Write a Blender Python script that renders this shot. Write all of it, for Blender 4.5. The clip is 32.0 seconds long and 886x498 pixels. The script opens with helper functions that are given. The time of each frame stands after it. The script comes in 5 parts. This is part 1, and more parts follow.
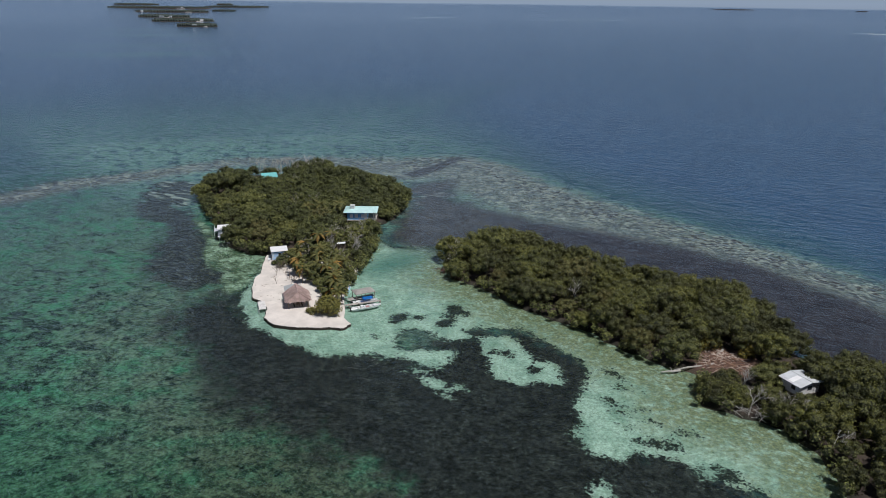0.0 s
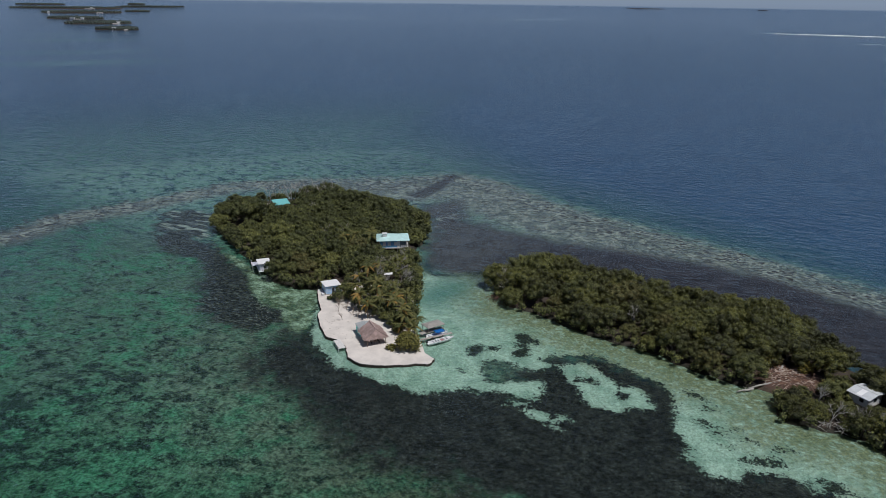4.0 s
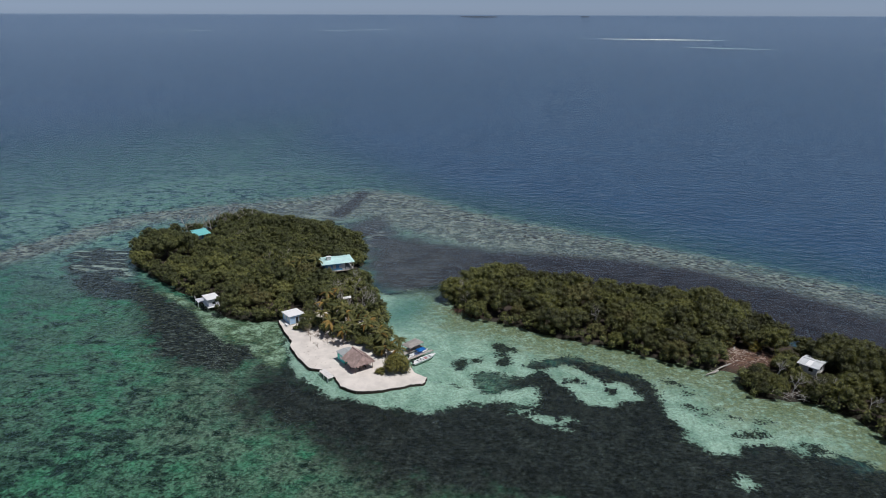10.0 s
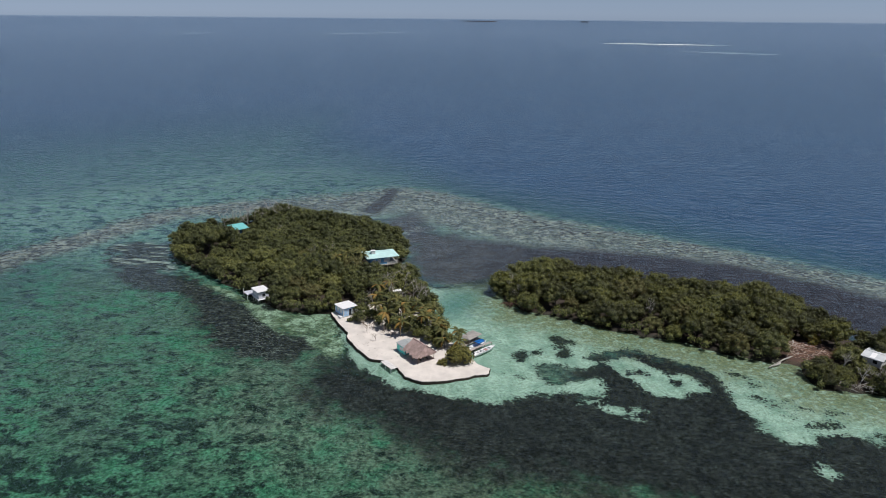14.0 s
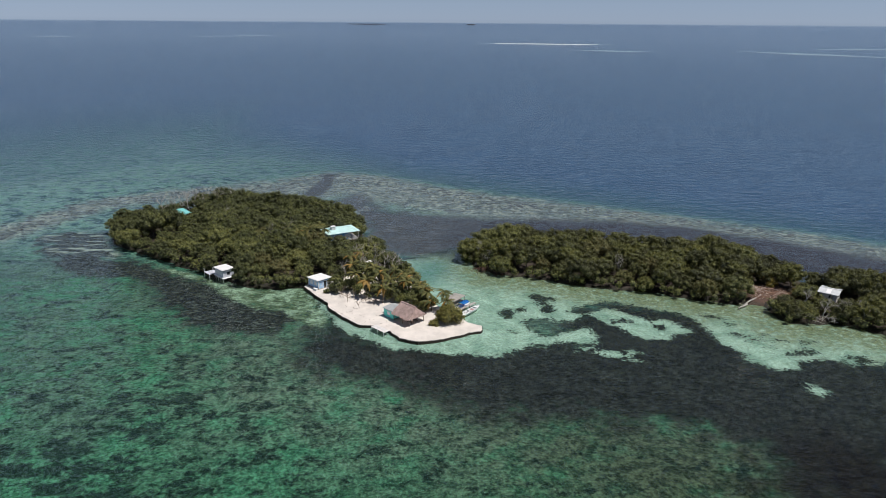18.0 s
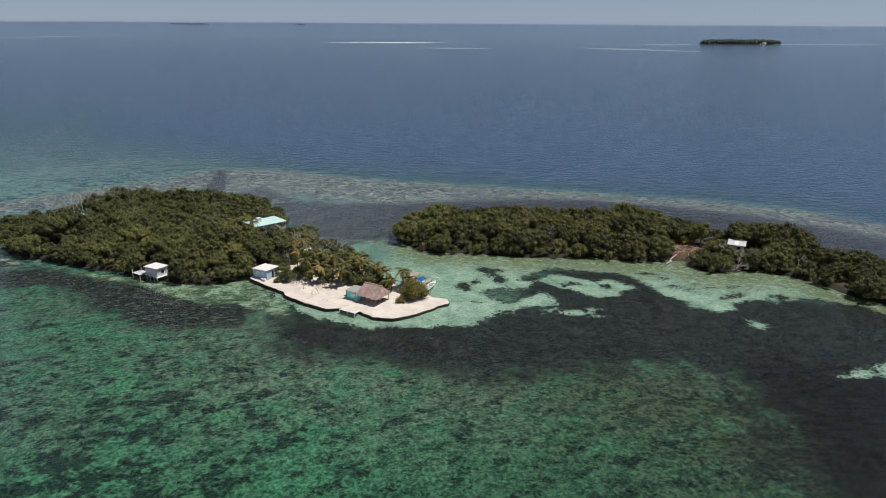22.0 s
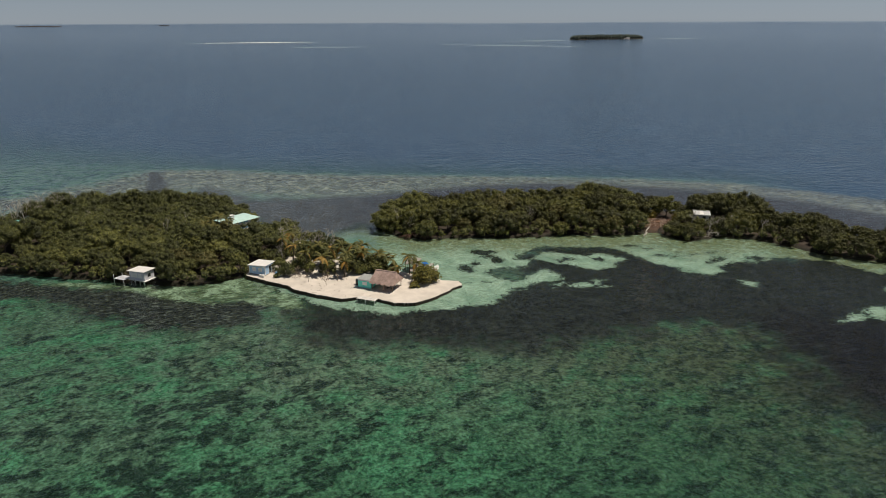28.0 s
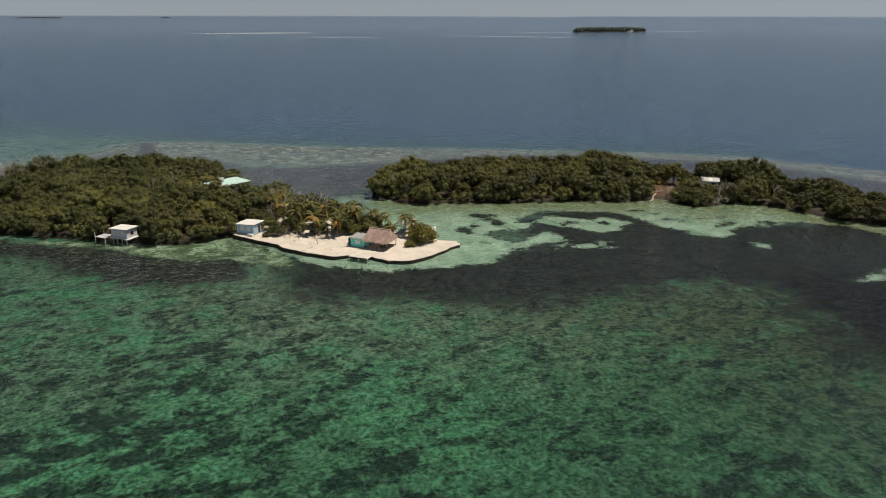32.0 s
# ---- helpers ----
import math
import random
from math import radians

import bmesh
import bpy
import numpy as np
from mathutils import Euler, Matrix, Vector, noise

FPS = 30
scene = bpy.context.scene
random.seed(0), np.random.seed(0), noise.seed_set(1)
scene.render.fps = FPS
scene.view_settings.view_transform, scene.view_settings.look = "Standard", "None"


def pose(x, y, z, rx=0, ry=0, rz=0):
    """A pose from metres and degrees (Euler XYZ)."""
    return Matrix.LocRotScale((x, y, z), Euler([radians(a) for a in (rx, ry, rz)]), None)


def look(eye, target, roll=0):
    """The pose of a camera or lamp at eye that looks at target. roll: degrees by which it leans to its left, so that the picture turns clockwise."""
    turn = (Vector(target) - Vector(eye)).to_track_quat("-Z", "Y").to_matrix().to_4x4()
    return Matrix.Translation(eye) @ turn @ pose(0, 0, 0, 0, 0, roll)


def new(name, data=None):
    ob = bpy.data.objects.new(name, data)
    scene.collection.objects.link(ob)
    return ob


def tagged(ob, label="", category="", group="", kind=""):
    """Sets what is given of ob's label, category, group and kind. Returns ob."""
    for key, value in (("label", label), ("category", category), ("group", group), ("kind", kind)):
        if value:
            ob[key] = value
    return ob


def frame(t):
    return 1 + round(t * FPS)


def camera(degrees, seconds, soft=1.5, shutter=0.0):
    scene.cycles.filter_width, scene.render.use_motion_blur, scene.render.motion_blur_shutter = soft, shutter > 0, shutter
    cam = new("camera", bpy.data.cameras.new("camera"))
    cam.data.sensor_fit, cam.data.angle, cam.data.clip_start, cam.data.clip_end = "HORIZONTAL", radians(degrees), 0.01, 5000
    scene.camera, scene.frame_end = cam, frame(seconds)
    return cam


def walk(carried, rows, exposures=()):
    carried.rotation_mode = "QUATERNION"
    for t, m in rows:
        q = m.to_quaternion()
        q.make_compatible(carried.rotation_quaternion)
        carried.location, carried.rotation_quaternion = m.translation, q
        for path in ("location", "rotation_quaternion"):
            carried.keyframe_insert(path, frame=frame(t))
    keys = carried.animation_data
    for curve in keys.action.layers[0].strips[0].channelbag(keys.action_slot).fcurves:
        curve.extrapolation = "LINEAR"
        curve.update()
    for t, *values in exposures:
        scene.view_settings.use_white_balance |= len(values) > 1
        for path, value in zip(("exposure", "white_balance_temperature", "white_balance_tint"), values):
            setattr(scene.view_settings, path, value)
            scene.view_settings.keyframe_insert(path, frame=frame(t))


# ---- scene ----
cam = camera(63.94, 32.0, soft=0.8)
PATH = [
    (0, (89.17, -129.76, 75.07), (47.50, -45.14, 41.86), 0.75),
    (0.5, (84.71, -133.01, 76.48), (44.42, -47.68, 43.40), 0.94),
    (1, (80.74, -135.66, 78.20), (41.57, -49.84, 45.03), 0.97),
    (1.5, (76.43, -138.22, 79.35), (38.71, -51.70, 46.32), 0.98),
    (2, (72.19, -140.24, 80.73), (35.81, -53.17, 47.64), 0.97),
    (2.5, (68.15, -142.48, 82.11), (33.14, -54.86, 49.00), 0.93),
    (3, (63.53, -144.62, 83.43), (29.85, -56.49, 50.27), 0.91),
    (3.5, (59.26, -146.64, 84.72), (26.58, -58.16, 51.51), 0.97),
    (4, (55.67, -148.56, 86.27), (23.84, -59.84, 52.88), 0.77),
    (4.5, (50.58, -150.95, 86.81), (19.52, -61.86, 53.69), 0.98),
    (6.5, (37.76, -156.63, 89.59), (14.24, -65.14, 56.78), 0.12),
    (7, (34.15, -156.91, 89.97), (18.87, -63.72, 57.09), -0.05),
    (7.5, (32.45, -157.34, 89.86), (17.33, -64.07, 57.13), 0.01),
    (8, (30.97, -157.73, 89.88), (16.21, -64.35, 57.28), -0.01),
    (8.5, (29.68, -157.88, 89.74), (15.86, -64.29, 57.34), 0.04),
    (9, (27.97, -157.98, 90.25), (14.31, -64.40, 57.75), 0.10),
    (9.5, (26.57, -158.50, 89.96), (13.72, -64.71, 57.73), 0.09),
    (10, (24.40, -158.74, 89.95), (12.55, -64.79, 57.80), 0.15),
    (10.5, (22.54, -159.23, 89.91), (10.76, -65.25, 57.85), 0.26),
    (11, (20.47, -159.38, 89.95), (8.77, -65.36, 57.96), 0.28),
    (11.5, (18.69, -159.63, 89.96), (6.99, -65.61, 57.97), 0.29),
    (12, (16.24, -159.83, 89.68), (4.73, -65.75, 57.80), 0.43),
    (12.5, (13.97, -160.28, 89.11), (2.54, -66.17, 57.31), 0.48),
    (13, (12.05, -160.43, 88.35), (0.58, -66.31, 56.59), 0.52),
    (13.5, (9.68, -160.78, 87.04), (-1.72, -66.57, 55.50), 0.54),
    (14, (7.39, -161.33, 86.30), (-3.97, -67.13, 54.72), 0.51),
    (14.5, (4.31, -162.47, 84.65), (-6.72, -68.12, 53.43), 0.75),
    (16.5, (-5.44, -163.14, 78.60), (-9.72, -68.14, 47.67), 0.48),
    (17, (-9.32, -163.35, 77.21), (-12.95, -68.32, 46.30), 0.63),
    (17.5, (-11.80, -164.48, 76.28), (-11.15, -69.37, 45.39), 0.45),
    (18, (-15.61, -164.95, 74.96), (-12.35, -69.90, 44.07), 0.46),
    (18.5, (-19.06, -165.50, 73.90), (-14.34, -70.43, 43.24), 0.50),
    (19, (-22.12, -166.22, 72.95), (-15.53, -71.26, 42.29), 0.45),
    (19.5, (-26.50, -166.38, 71.71), (-9.01, -72.84, 40.96), 0.20),
    (20, (-30.52, -166.43, 70.81), (-12.81, -72.92, 40.10), 0.38),
    (20.5, (-34.51, -166.17, 70.43), (-16.67, -72.70, 39.69), 0.46),
    (21, (-38.03, -165.98, 70.17), (-17.98, -72.93, 39.49), 0.37),
    (21.5, (-42.27, -165.44, 70.14), (-17.67, -73.55, 39.32), 0.28),
    (22, (-46.33, -164.97, 69.69), (-21.26, -73.17, 38.98), 0.38),
    (22.5, (-50.18, -164.19, 69.07), (-25.11, -72.33, 38.51), 0.44),
    (23, (-53.93, -163.58, 69.18), (-20.83, -74.36, 38.42), 0.12),
    (23.5, (-58.81, -162.25, 69.10), (-20.39, -75.22, 38.28), 0.15),
    (24, (-62.75, -161.19, 68.78), (-24.03, -74.26, 38.04), 0.29),
    (24.5, (-65.51, -160.39, 68.25), (-26.13, -73.70, 37.68), 0.28),
    (25, (-69.09, -159.04, 68.44), (-29.45, -72.50, 37.77), 0.40),
    (25.5, (-72.30, -157.62, 68.20), (-32.35, -71.20, 37.62), 0.35),
    (27.5, (-77.70, -155.92, 65.48), (-37.14, -69.67, 35.22), -0.16),
    (28, (-77.83, -155.47, 65.61), (-37.27, -69.38, 34.89), -0.20),
    (28.5, (-78.04, -155.57, 64.26), (-37.34, -69.52, 33.66), -0.18),
    (29, (-78.09, -155.47, 63.19), (-37.31, -69.46, 32.55), -0.05),
    (29.5, (-78.00, -155.29, 62.21), (-37.21, -69.37, 31.33), 0.00),
    (30, (-77.82, -155.33, 60.88), (-37.04, -69.43, 29.91), 0.05),
    (30.5, (-77.51, -155.02, 59.61), (-36.81, -69.21, 28.29), 0.06),
    (31, (-76.96, -153.86, 58.14), (-36.27, -68.14, 26.57), 0.18),
    (31.5, (-75.75, -152.49, 56.69), (-35.32, -66.70, 24.98), 0.20),
    (32, (-74.56, -150.81, 54.04), (-34.23, -64.83, 22.73), 0.09),
]
# seconds, stops, kelvin, tint: the drone's own exposure and white balance drift
LENS = [(0, -0.15, 6100, 10), (1, -0.42, 6050, 10), (2, -0.50, 6000, 10), (4, -0.42, 6000, 10), (7, -0.26, 6000, 10), (11, -0.19, 6090, 10), (16, 0.03, 6230, 10), (20, 0.07, 6420, 10), (22, 0.02, 6620, 10), (25, -0.19, 7000, 9), (28, -0.18, 7420, 8), (32, -0.10, 7650, 8)]
walk(cam, [(t, look(eye, target, roll)) for t, eye, target, roll in PATH], LENS)

# ---- light: high sun from the east over open water, hazy tropical sky ----
SUN_AZ, SUN_EL = radians(102), radians(67)          # azimuth from north (y) towards east (x)
world = bpy.data.worlds.new("sky")
scene.world = world
world.use_nodes = True
wn = world.node_tree.nodes
sky = wn.new("ShaderNodeTexSky")
sky.sky_type = "NISHITA"
sky.sun_disc = False
sky.sun_elevation, sky.sun_rotation = SUN_EL, SUN_AZ
sky.air_density, sky.dust_density, sky.ozone_density = 1.0, 0.0, 1.0
wn["Background"].inputs["Strength"].default_value = 0.047
pale = wn.new("ShaderNodeRGBToBW")                 # thin high cloud takes most of the blue out of the dome
thin = wn.new("ShaderNodeMix")
thin.data_type = "RGBA"
thin.inputs[0].default_value = 0.72
tone = wn.new("ShaderNodeMix")
tone.data_type, tone.blend_type = "RGBA", "MULTIPLY"
tone.inputs[0].default_value = 1.0
tone.inputs[7].default_value = (0.76, 0.96, 1.34, 1)
wl = world.node_tree.links
wl.new(sky.outputs[0], pale.inputs[0])
wl.new(sky.outputs[0], thin.inputs[6])
wl.new(pale.outputs[0], thin.inputs[7])
wl.new(thin.outputs[2], tone.inputs[6])
wl.new(tone.outputs[2], wn["Background"].inputs["Color"])

sun = new("sun", bpy.data.lights.new("sun", "SUN"))
sun.data.energy, sun.data.angle, sun.data.color = 4.0, radians(0.8), (1.0, 0.955, 0.90)
sun_way = Vector((math.sin(SUN_AZ) * math.cos(SUN_EL), math.cos(SUN_AZ) * math.cos(SUN_EL), math.sin(SUN_EL)))
sun.matrix_world = look(sun_way * 200, (0, 0, 0))


# ---- small helpers ----
def mesh_of(name, bm, material):
    me = bpy.data.meshes.new(name)
    bm.to_mesh(me)
    bm.free()
    if material:
        me.materials.append(material)
    return me


def part(name, bm, material, parent=None, label="", smooth=False):
    """One mesh object from a bmesh (or ready mesh), under a thing or a part."""
    me = bm if isinstance(bm, bpy.types.Mesh) else mesh_of(name, bm, material)
    if smooth:
        me.shade_smooth()
    ob = new(name, me)
    if parent:
        ob.parent = parent
    if label:
        ob["label"] = label
    return ob


def thing(name, m, label, category, group="", kind=""):
    ob = new(name)
    ob.matrix_world = m
    ob.empty_display_size = 0.3
    return tagged(ob, label, category, group, kind)


def box(bm, x0, y0, z0, x1, y1, z1, bevel=0.0, m=None):
    made = bmesh.ops.create_cube(bm, size=1, matrix=Matrix.Translation(((x0 + x1) / 2, (y0 + y1) / 2, (z0 + z1) / 2)) @ Matrix.Diagonal((x1 - x0, y1 - y0, z1 - z0, 1)))
    if bevel:
        edges = list({e for v in made["verts"] for e in v.link_edges})
        bmesh.ops.bevel(bm, geom=edges, offset=bevel, segments=1, affect="EDGES")
    return bm


def boxm(x0, y0, z0, x1, y1, z1, bevel=0.0):
    return box(bmesh.new(), x0, y0, z0, x1, y1, z1, bevel)


def tube(bm, points, radii, sides=6):
    """A bent, tapered tube through the points."""
    rings = []
    for i, (p, r) in enumerate(zip(points, radii)):
        p = Vector(p)
        a = Vector(points[max(i - 1, 0)])
        b = Vector(points[min(i + 1, len(points) - 1)])
        q = (b - a).to_track_quat("Z", "Y")
        rings.append([bm.verts.new(p + q @ Vector((r * math.cos(k * math.tau / sides), r * math.sin(k * math.tau / sides), 0))) for k in range(sides)])
    for lo, hi in zip(rings, rings[1:]):
        for k in range(sides):
            bm.faces.new((lo[k], lo[(k + 1) % sides], hi[(k + 1) % sides], hi[k]))
    bm.faces.new(rings[-1])
    bm.faces.new(rings[0][::-1])
    return bm


def polydist(px, py, poly):
    """Signed distance to a closed outline, positive inside."""
    px, py = np.asarray(px, float), np.asarray(py, float)
    best = np.full(px.shape, 1e18)
    inside = np.zeros(px.shape, bool)
    for (ax, ay), (bx, by) in zip(poly, poly[1:] + poly[:1]):
        ex, ey = bx - ax, by - ay
        k = np.clip(((px - ax) * ex + (py - ay) * ey) / (ex * ex + ey * ey + 1e-9), 0, 1)
        best = np.minimum(best, (px - ax - k * ex) ** 2 + (py - ay - k * ey) ** 2)
        cross = (ay > py) != (by > py)
        inside ^= cross & (px < ex * (py - ay) / (ey + (ey == 0) * 1e-9) + ax)
    d = np.sqrt(best)
    return np.where(inside, d, -d)


def disc(px, py, x, y, rx, ry, turn=0):
    c, s = math.cos(radians(turn)), math.sin(radians(turn))
    u, v = (px - x) * c + (py - y) * s, -(px - x) * s + (py - y) * c
    return (1 - np.sqrt((u / rx) ** 2 + (v / ry) ** 2)) * min(rx, ry)


# ---- materials ----
def material(name):
    mat = bpy.data.materials.new(name)
    mat.use_nodes = True
    nt = mat.node_tree
    return mat, nt, nt.nodes["Principled BSDF"]


def node(nt, kind, **inputs):
    n = nt.nodes.new(kind)
    for key, value in inputs.items():
        key = key.replace("_", " ")
        if hasattr(value, "is_output"):
            nt.links.new(value, n.inputs[key])
        else:
            n.inputs[key].default_value = value
    return n


def math_node(nt, op, a, b=None, clamp=False):
    n = nt.nodes.new("ShaderNodeMath")
    n.operation, n.use_clamp = op, clamp
    for i, v in enumerate((a, b)):
        if v is None:
            continue
        if hasattr(v, "is_output"):
            nt.links.new(v, n.inputs[i])
        else:
            n.inputs[i].default_value = v
    return n.outputs[0]


def mix(nt, fac, a, b):
    n = nt.nodes.new("ShaderNodeMix")
    n.data_type = "RGBA"
    for i, v in ((0, fac), (6, a), (7, b)):
        if hasattr(v, "is_output"):
            nt.links.new(v, n.inputs[i])
        elif i == 0:
            n.inputs[0].default_value = v
        else:
            n.inputs[i].default_value = (*v, 1)
    return n.outputs[2]


def ramp(nt, fac, lo, hi):
    n = nt.nodes.new("ShaderNodeMapRange")
    n.interpolation_type = "SMOOTHSTEP"
    nt.links.new(fac, n.inputs[0])
    n.inputs[1].default_value, n.inputs[2].default_value = lo, hi
    return n.outputs[0]


def noise_at(nt, scale, detail=4, rough=0.6, stretch=None, turn=0, where="Object"):
    tc = nt.nodes.new("ShaderNodeTexCoord")
    src = tc.outputs[where]
    if stretch:
        mp = nt.nodes.new("ShaderNodeMapping")
        mp.inputs["Scale"].default_value = stretch
        mp.inputs["Rotation"].default_value = (0, 0, radians(turn))
        nt.links.new(src, mp.inputs[0])
        src = mp.outputs[0]
    n = node(nt, "ShaderNodeTexNoise", Vector=src, Scale=scale, Detail=detail, Roughness=rough)
    return n.outputs[0]


def bump(nt, shader, height, strength, distance):
    b = node(nt, "ShaderNodeBump", Height=height, Strength=strength, Distance=distance)
    nt.links.new(b.outputs[0], shader.inputs["Normal"])


def plain(name, colour, rough=0.8, vary=0.25, scale=1.5, metal=0.0, grain=12.0, relief=0.02):
    """Painted, wooden or mineral surface with stains at two scales and a little relief."""
    mat, nt, sh = material(name)
    big, fine = noise_at(nt, scale), noise_at(nt, grain, 3)
    dark = [c * (1 - vary) for c in colour]
    light = [min(1, c * (1 + vary * 0.6)) for c in colour]
    c1 = mix(nt, ramp(nt, big, 0.3, 0.7), dark, light)
    c2 = mix(nt, ramp(nt, fine, 0.35, 0.75), colour, [c * (1 - vary * 0.8) for c in colour])
    nt.links.new(mix(nt, 0.4, c1, c2), sh.inputs["Base Color"])
    sh.inputs["Roughness"].default_value, sh.inputs["Metallic"].default_value = rough, metal
    bump(nt, sh, fine, 0.4, relief)
    return mat


def leafy(name, a, b, c, gloss=0.6, dry=0.0):
    """Foliage: colour differs from tree to tree, from clump to clump and from leaf to leaf."""
    mat, nt, sh = material(name)
    info = nt.nodes.new("ShaderNodeObjectInfo")
    geo = nt.nodes.new("ShaderNodeNewGeometry")
    spot = node(nt, "ShaderNodeTexNoise", Vector=geo.outputs["Position"], Scale=0.17, Detail=1.0, Roughness=0.4)
    tuft = node(nt, "ShaderNodeTexNoise", Vector=geo.outputs["Position"], Scale=0.85, Detail=2.0, Roughness=0.6)
    own = math_node(nt, "ADD", math_node(nt, "MULTIPLY", math_node(nt, "POWER", info.outputs["Random"], 2.2), 0.62), math_node(nt, "MULTIPLY", ramp(nt, spot.outputs[0], 0.38, 0.64), 0.40))
    own = math_node(nt, "ADD", own, math_node(nt, "MULTIPLY", math_node(nt, "SUBTRACT", ramp(nt, tuft.outputs[0], 0.36, 0.64), 0.5), 0.45), True)
    tree = mix(nt, own, a, b)
    if dry:
        tree = mix(nt, math_node(nt, "MULTIPLY", ramp(nt, info.outputs["Random"], 1 - dry, 1 - dry * 0.5), 0.7), tree, (0.150, 0.118, 0.050))
    col = mix(nt, math_node(nt, "MULTIPLY", ramp(nt, geo.outputs["Random Per Island"], 0.66, 1.0), 0.26), tree, c)
    nt.links.new(col, sh.inputs["Base Color"])
    sh.inputs["Roughness"].default_value = gloss
    sh.inputs["Specular IOR Level"].default_value = 0.3
    tr = node(nt, "ShaderNodeBsdfTranslucent", Color=col)
    mx = nt.nodes.new("ShaderNodeMixShader")
    mx.inputs[0].default_value = 0.22
    nt.links.new(sh.outputs[0], mx.inputs[1])
    nt.links.new(tr.outputs[0], mx.inputs[2])
    nt.links.new(mx.outputs[0], nt.nodes["Material Output"].inputs["Surface"])
    return mat


def gap_shaded_leaves():
    """Close-set leaves inside the crowns, too small to tell apart; lit and shaded leaves are painted by noise."""
    mat, nt, sh = material("gap_shaded_leaves")
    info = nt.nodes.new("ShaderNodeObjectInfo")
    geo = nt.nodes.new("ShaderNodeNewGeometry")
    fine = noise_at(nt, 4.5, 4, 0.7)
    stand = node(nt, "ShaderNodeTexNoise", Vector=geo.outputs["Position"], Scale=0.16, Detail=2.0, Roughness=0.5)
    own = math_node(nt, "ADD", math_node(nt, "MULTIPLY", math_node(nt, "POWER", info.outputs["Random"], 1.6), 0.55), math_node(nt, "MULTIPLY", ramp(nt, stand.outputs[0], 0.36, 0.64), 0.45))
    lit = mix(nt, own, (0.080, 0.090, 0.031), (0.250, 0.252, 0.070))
    # the near-black end of the noise is painted shade between the leaves
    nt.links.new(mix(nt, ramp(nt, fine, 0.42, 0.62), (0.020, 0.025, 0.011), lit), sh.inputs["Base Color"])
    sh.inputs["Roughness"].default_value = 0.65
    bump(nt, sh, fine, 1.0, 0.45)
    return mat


LEAF = leafy("mangrove_leaf", (0.068, 0.080, 0.029), (0.310, 0.312, 0.088), (0.310, 0.305, 0.150), 0.55, 0.08)
# darker copy of the mangrove leaf: cloud shade over the east bank, put into colour
LEAF_EAST_SHADED = leafy("cloud_shaded_mangrove_leaf", (0.044, 0.046, 0.018), (0.240, 0.240, 0.056), (0.200, 0.180, 0.085), 0.55, 0.06)
LEAF_OLIVE = leafy("yellow_olive_leaf", (0.22, 0.18, 0.035), (0.26, 0.21, 0.04), (0.32, 0.25, 0.07))
LEAF_CORE = gap_shaded_leaves()
LEAF_GRAPE = leafy("sea_grape_leaf", (0.20, 0.185, 0.045), (0.21, 0.19, 0.05), (0.30, 0.24, 0.075))
LEAF_PALM = leafy("palm_leaf", (0.066, 0.080, 0.024), (0.215, 0.190, 0.056), (0.33, 0.26, 0.09))
LEAF_RUST = leafy("rusty_palm_leaf", (0.38, 0.22, 0.05), (0.36, 0.24, 0.075), (0.48, 0.34, 0.12))
BARK = plain("bark", (0.16, 0.13, 0.10), 0.9, 0.35)
DEAD = plain("bleached_wood", (0.42, 0.39, 0.35), 0.9, 0.3)
SAND = plain("coral_sand", (0.71, 0.64, 0.57), 0.95, 0.20, 0.25, 0, 3.0, 0.03)
MUD = plain("leaf_litter_mud", (0.055, 0.040, 0.030), 0.95, 0.5, 0.4, 0, 3.0, 0.05)
SOIL = plain("cleared_soil", (0.115, 0.068, 0.050), 0.95, 0.45, 0.5, 0, 3.0, 0.05)
WHITE = plain("white_paint", (0.80, 0.79, 0.77), 0.6, 0.1)
ROOF_WHITE = plain("white_sheet_roof", (0.86, 0.84, 0.82), 0.5, 0.08, 0.8)
ROOF_GREY = plain("grey_sheet_roof", (0.42, 0.43, 0.42), 0.55, 0.25)
ROOF_AQUA = plain("aqua_sheet_roof", (0.54, 0.76, 0.72), 0.5, 0.15, 0.6)
ROOF_TEAL = plain("teal_sheet_roof", (0.20, 0.55, 0.53), 0.5, 0.15, 0.6)
PALE_BLUE = plain("pale_blue_paint", (0.40, 0.61, 0.84), 0.6, 0.12)
SKY_BLUE = plain("blue_paint", (0.17, 0.42, 0.72), 0.6, 0.2)
LILAC = plain("grey_lilac_paint", (0.64, 0.64, 0.70), 0.6, 0.12)
TURQ = plain("turquoise_paint", (0.14, 0.72, 0.62), 0.6, 0.15)
WOOD = plain("weathered_boards", (0.42, 0.38, 0.34), 0.9, 0.3, 1.0)
POST = plain("dark_wet_timber", (0.045, 0.030, 0.022), 0.8, 0.5)
POLE = plain("pole_wood", (0.28, 0.22, 0.17), 0.9, 0.3)
THATCH = plain("dry_palm_thatch", (0.49, 0.350, 0.308), 0.95, 0.42, 0.8, 0, 5.0, 0.10)
TARP = plain("blue_tarp", (0.02, 0.22, 0.62), 0.6, 0.2)
HULL = plain("boat_gelcoat", (0.78, 0.78, 0.76), 0.35, 0.08)
GLASS = plain("dark_pane", (0.03, 0.035, 0.04), 0.15, 0.2)
BLACK = plain("black_plastic", (0.02, 0.02, 0.022), 0.4, 0.2)
RUBBLE = plain("sawn_rubble", (0.27, 0.155, 0.105), 0.9, 0.4)
# base colour lifted and greyed to stand in for haze over the distance
FAR_LEAF_HAZED = plain("hazed_distant_woods", (0.078, 0.098, 0.078), 0.9, 0.3, 0.02, 0, 0.15, 0.5)

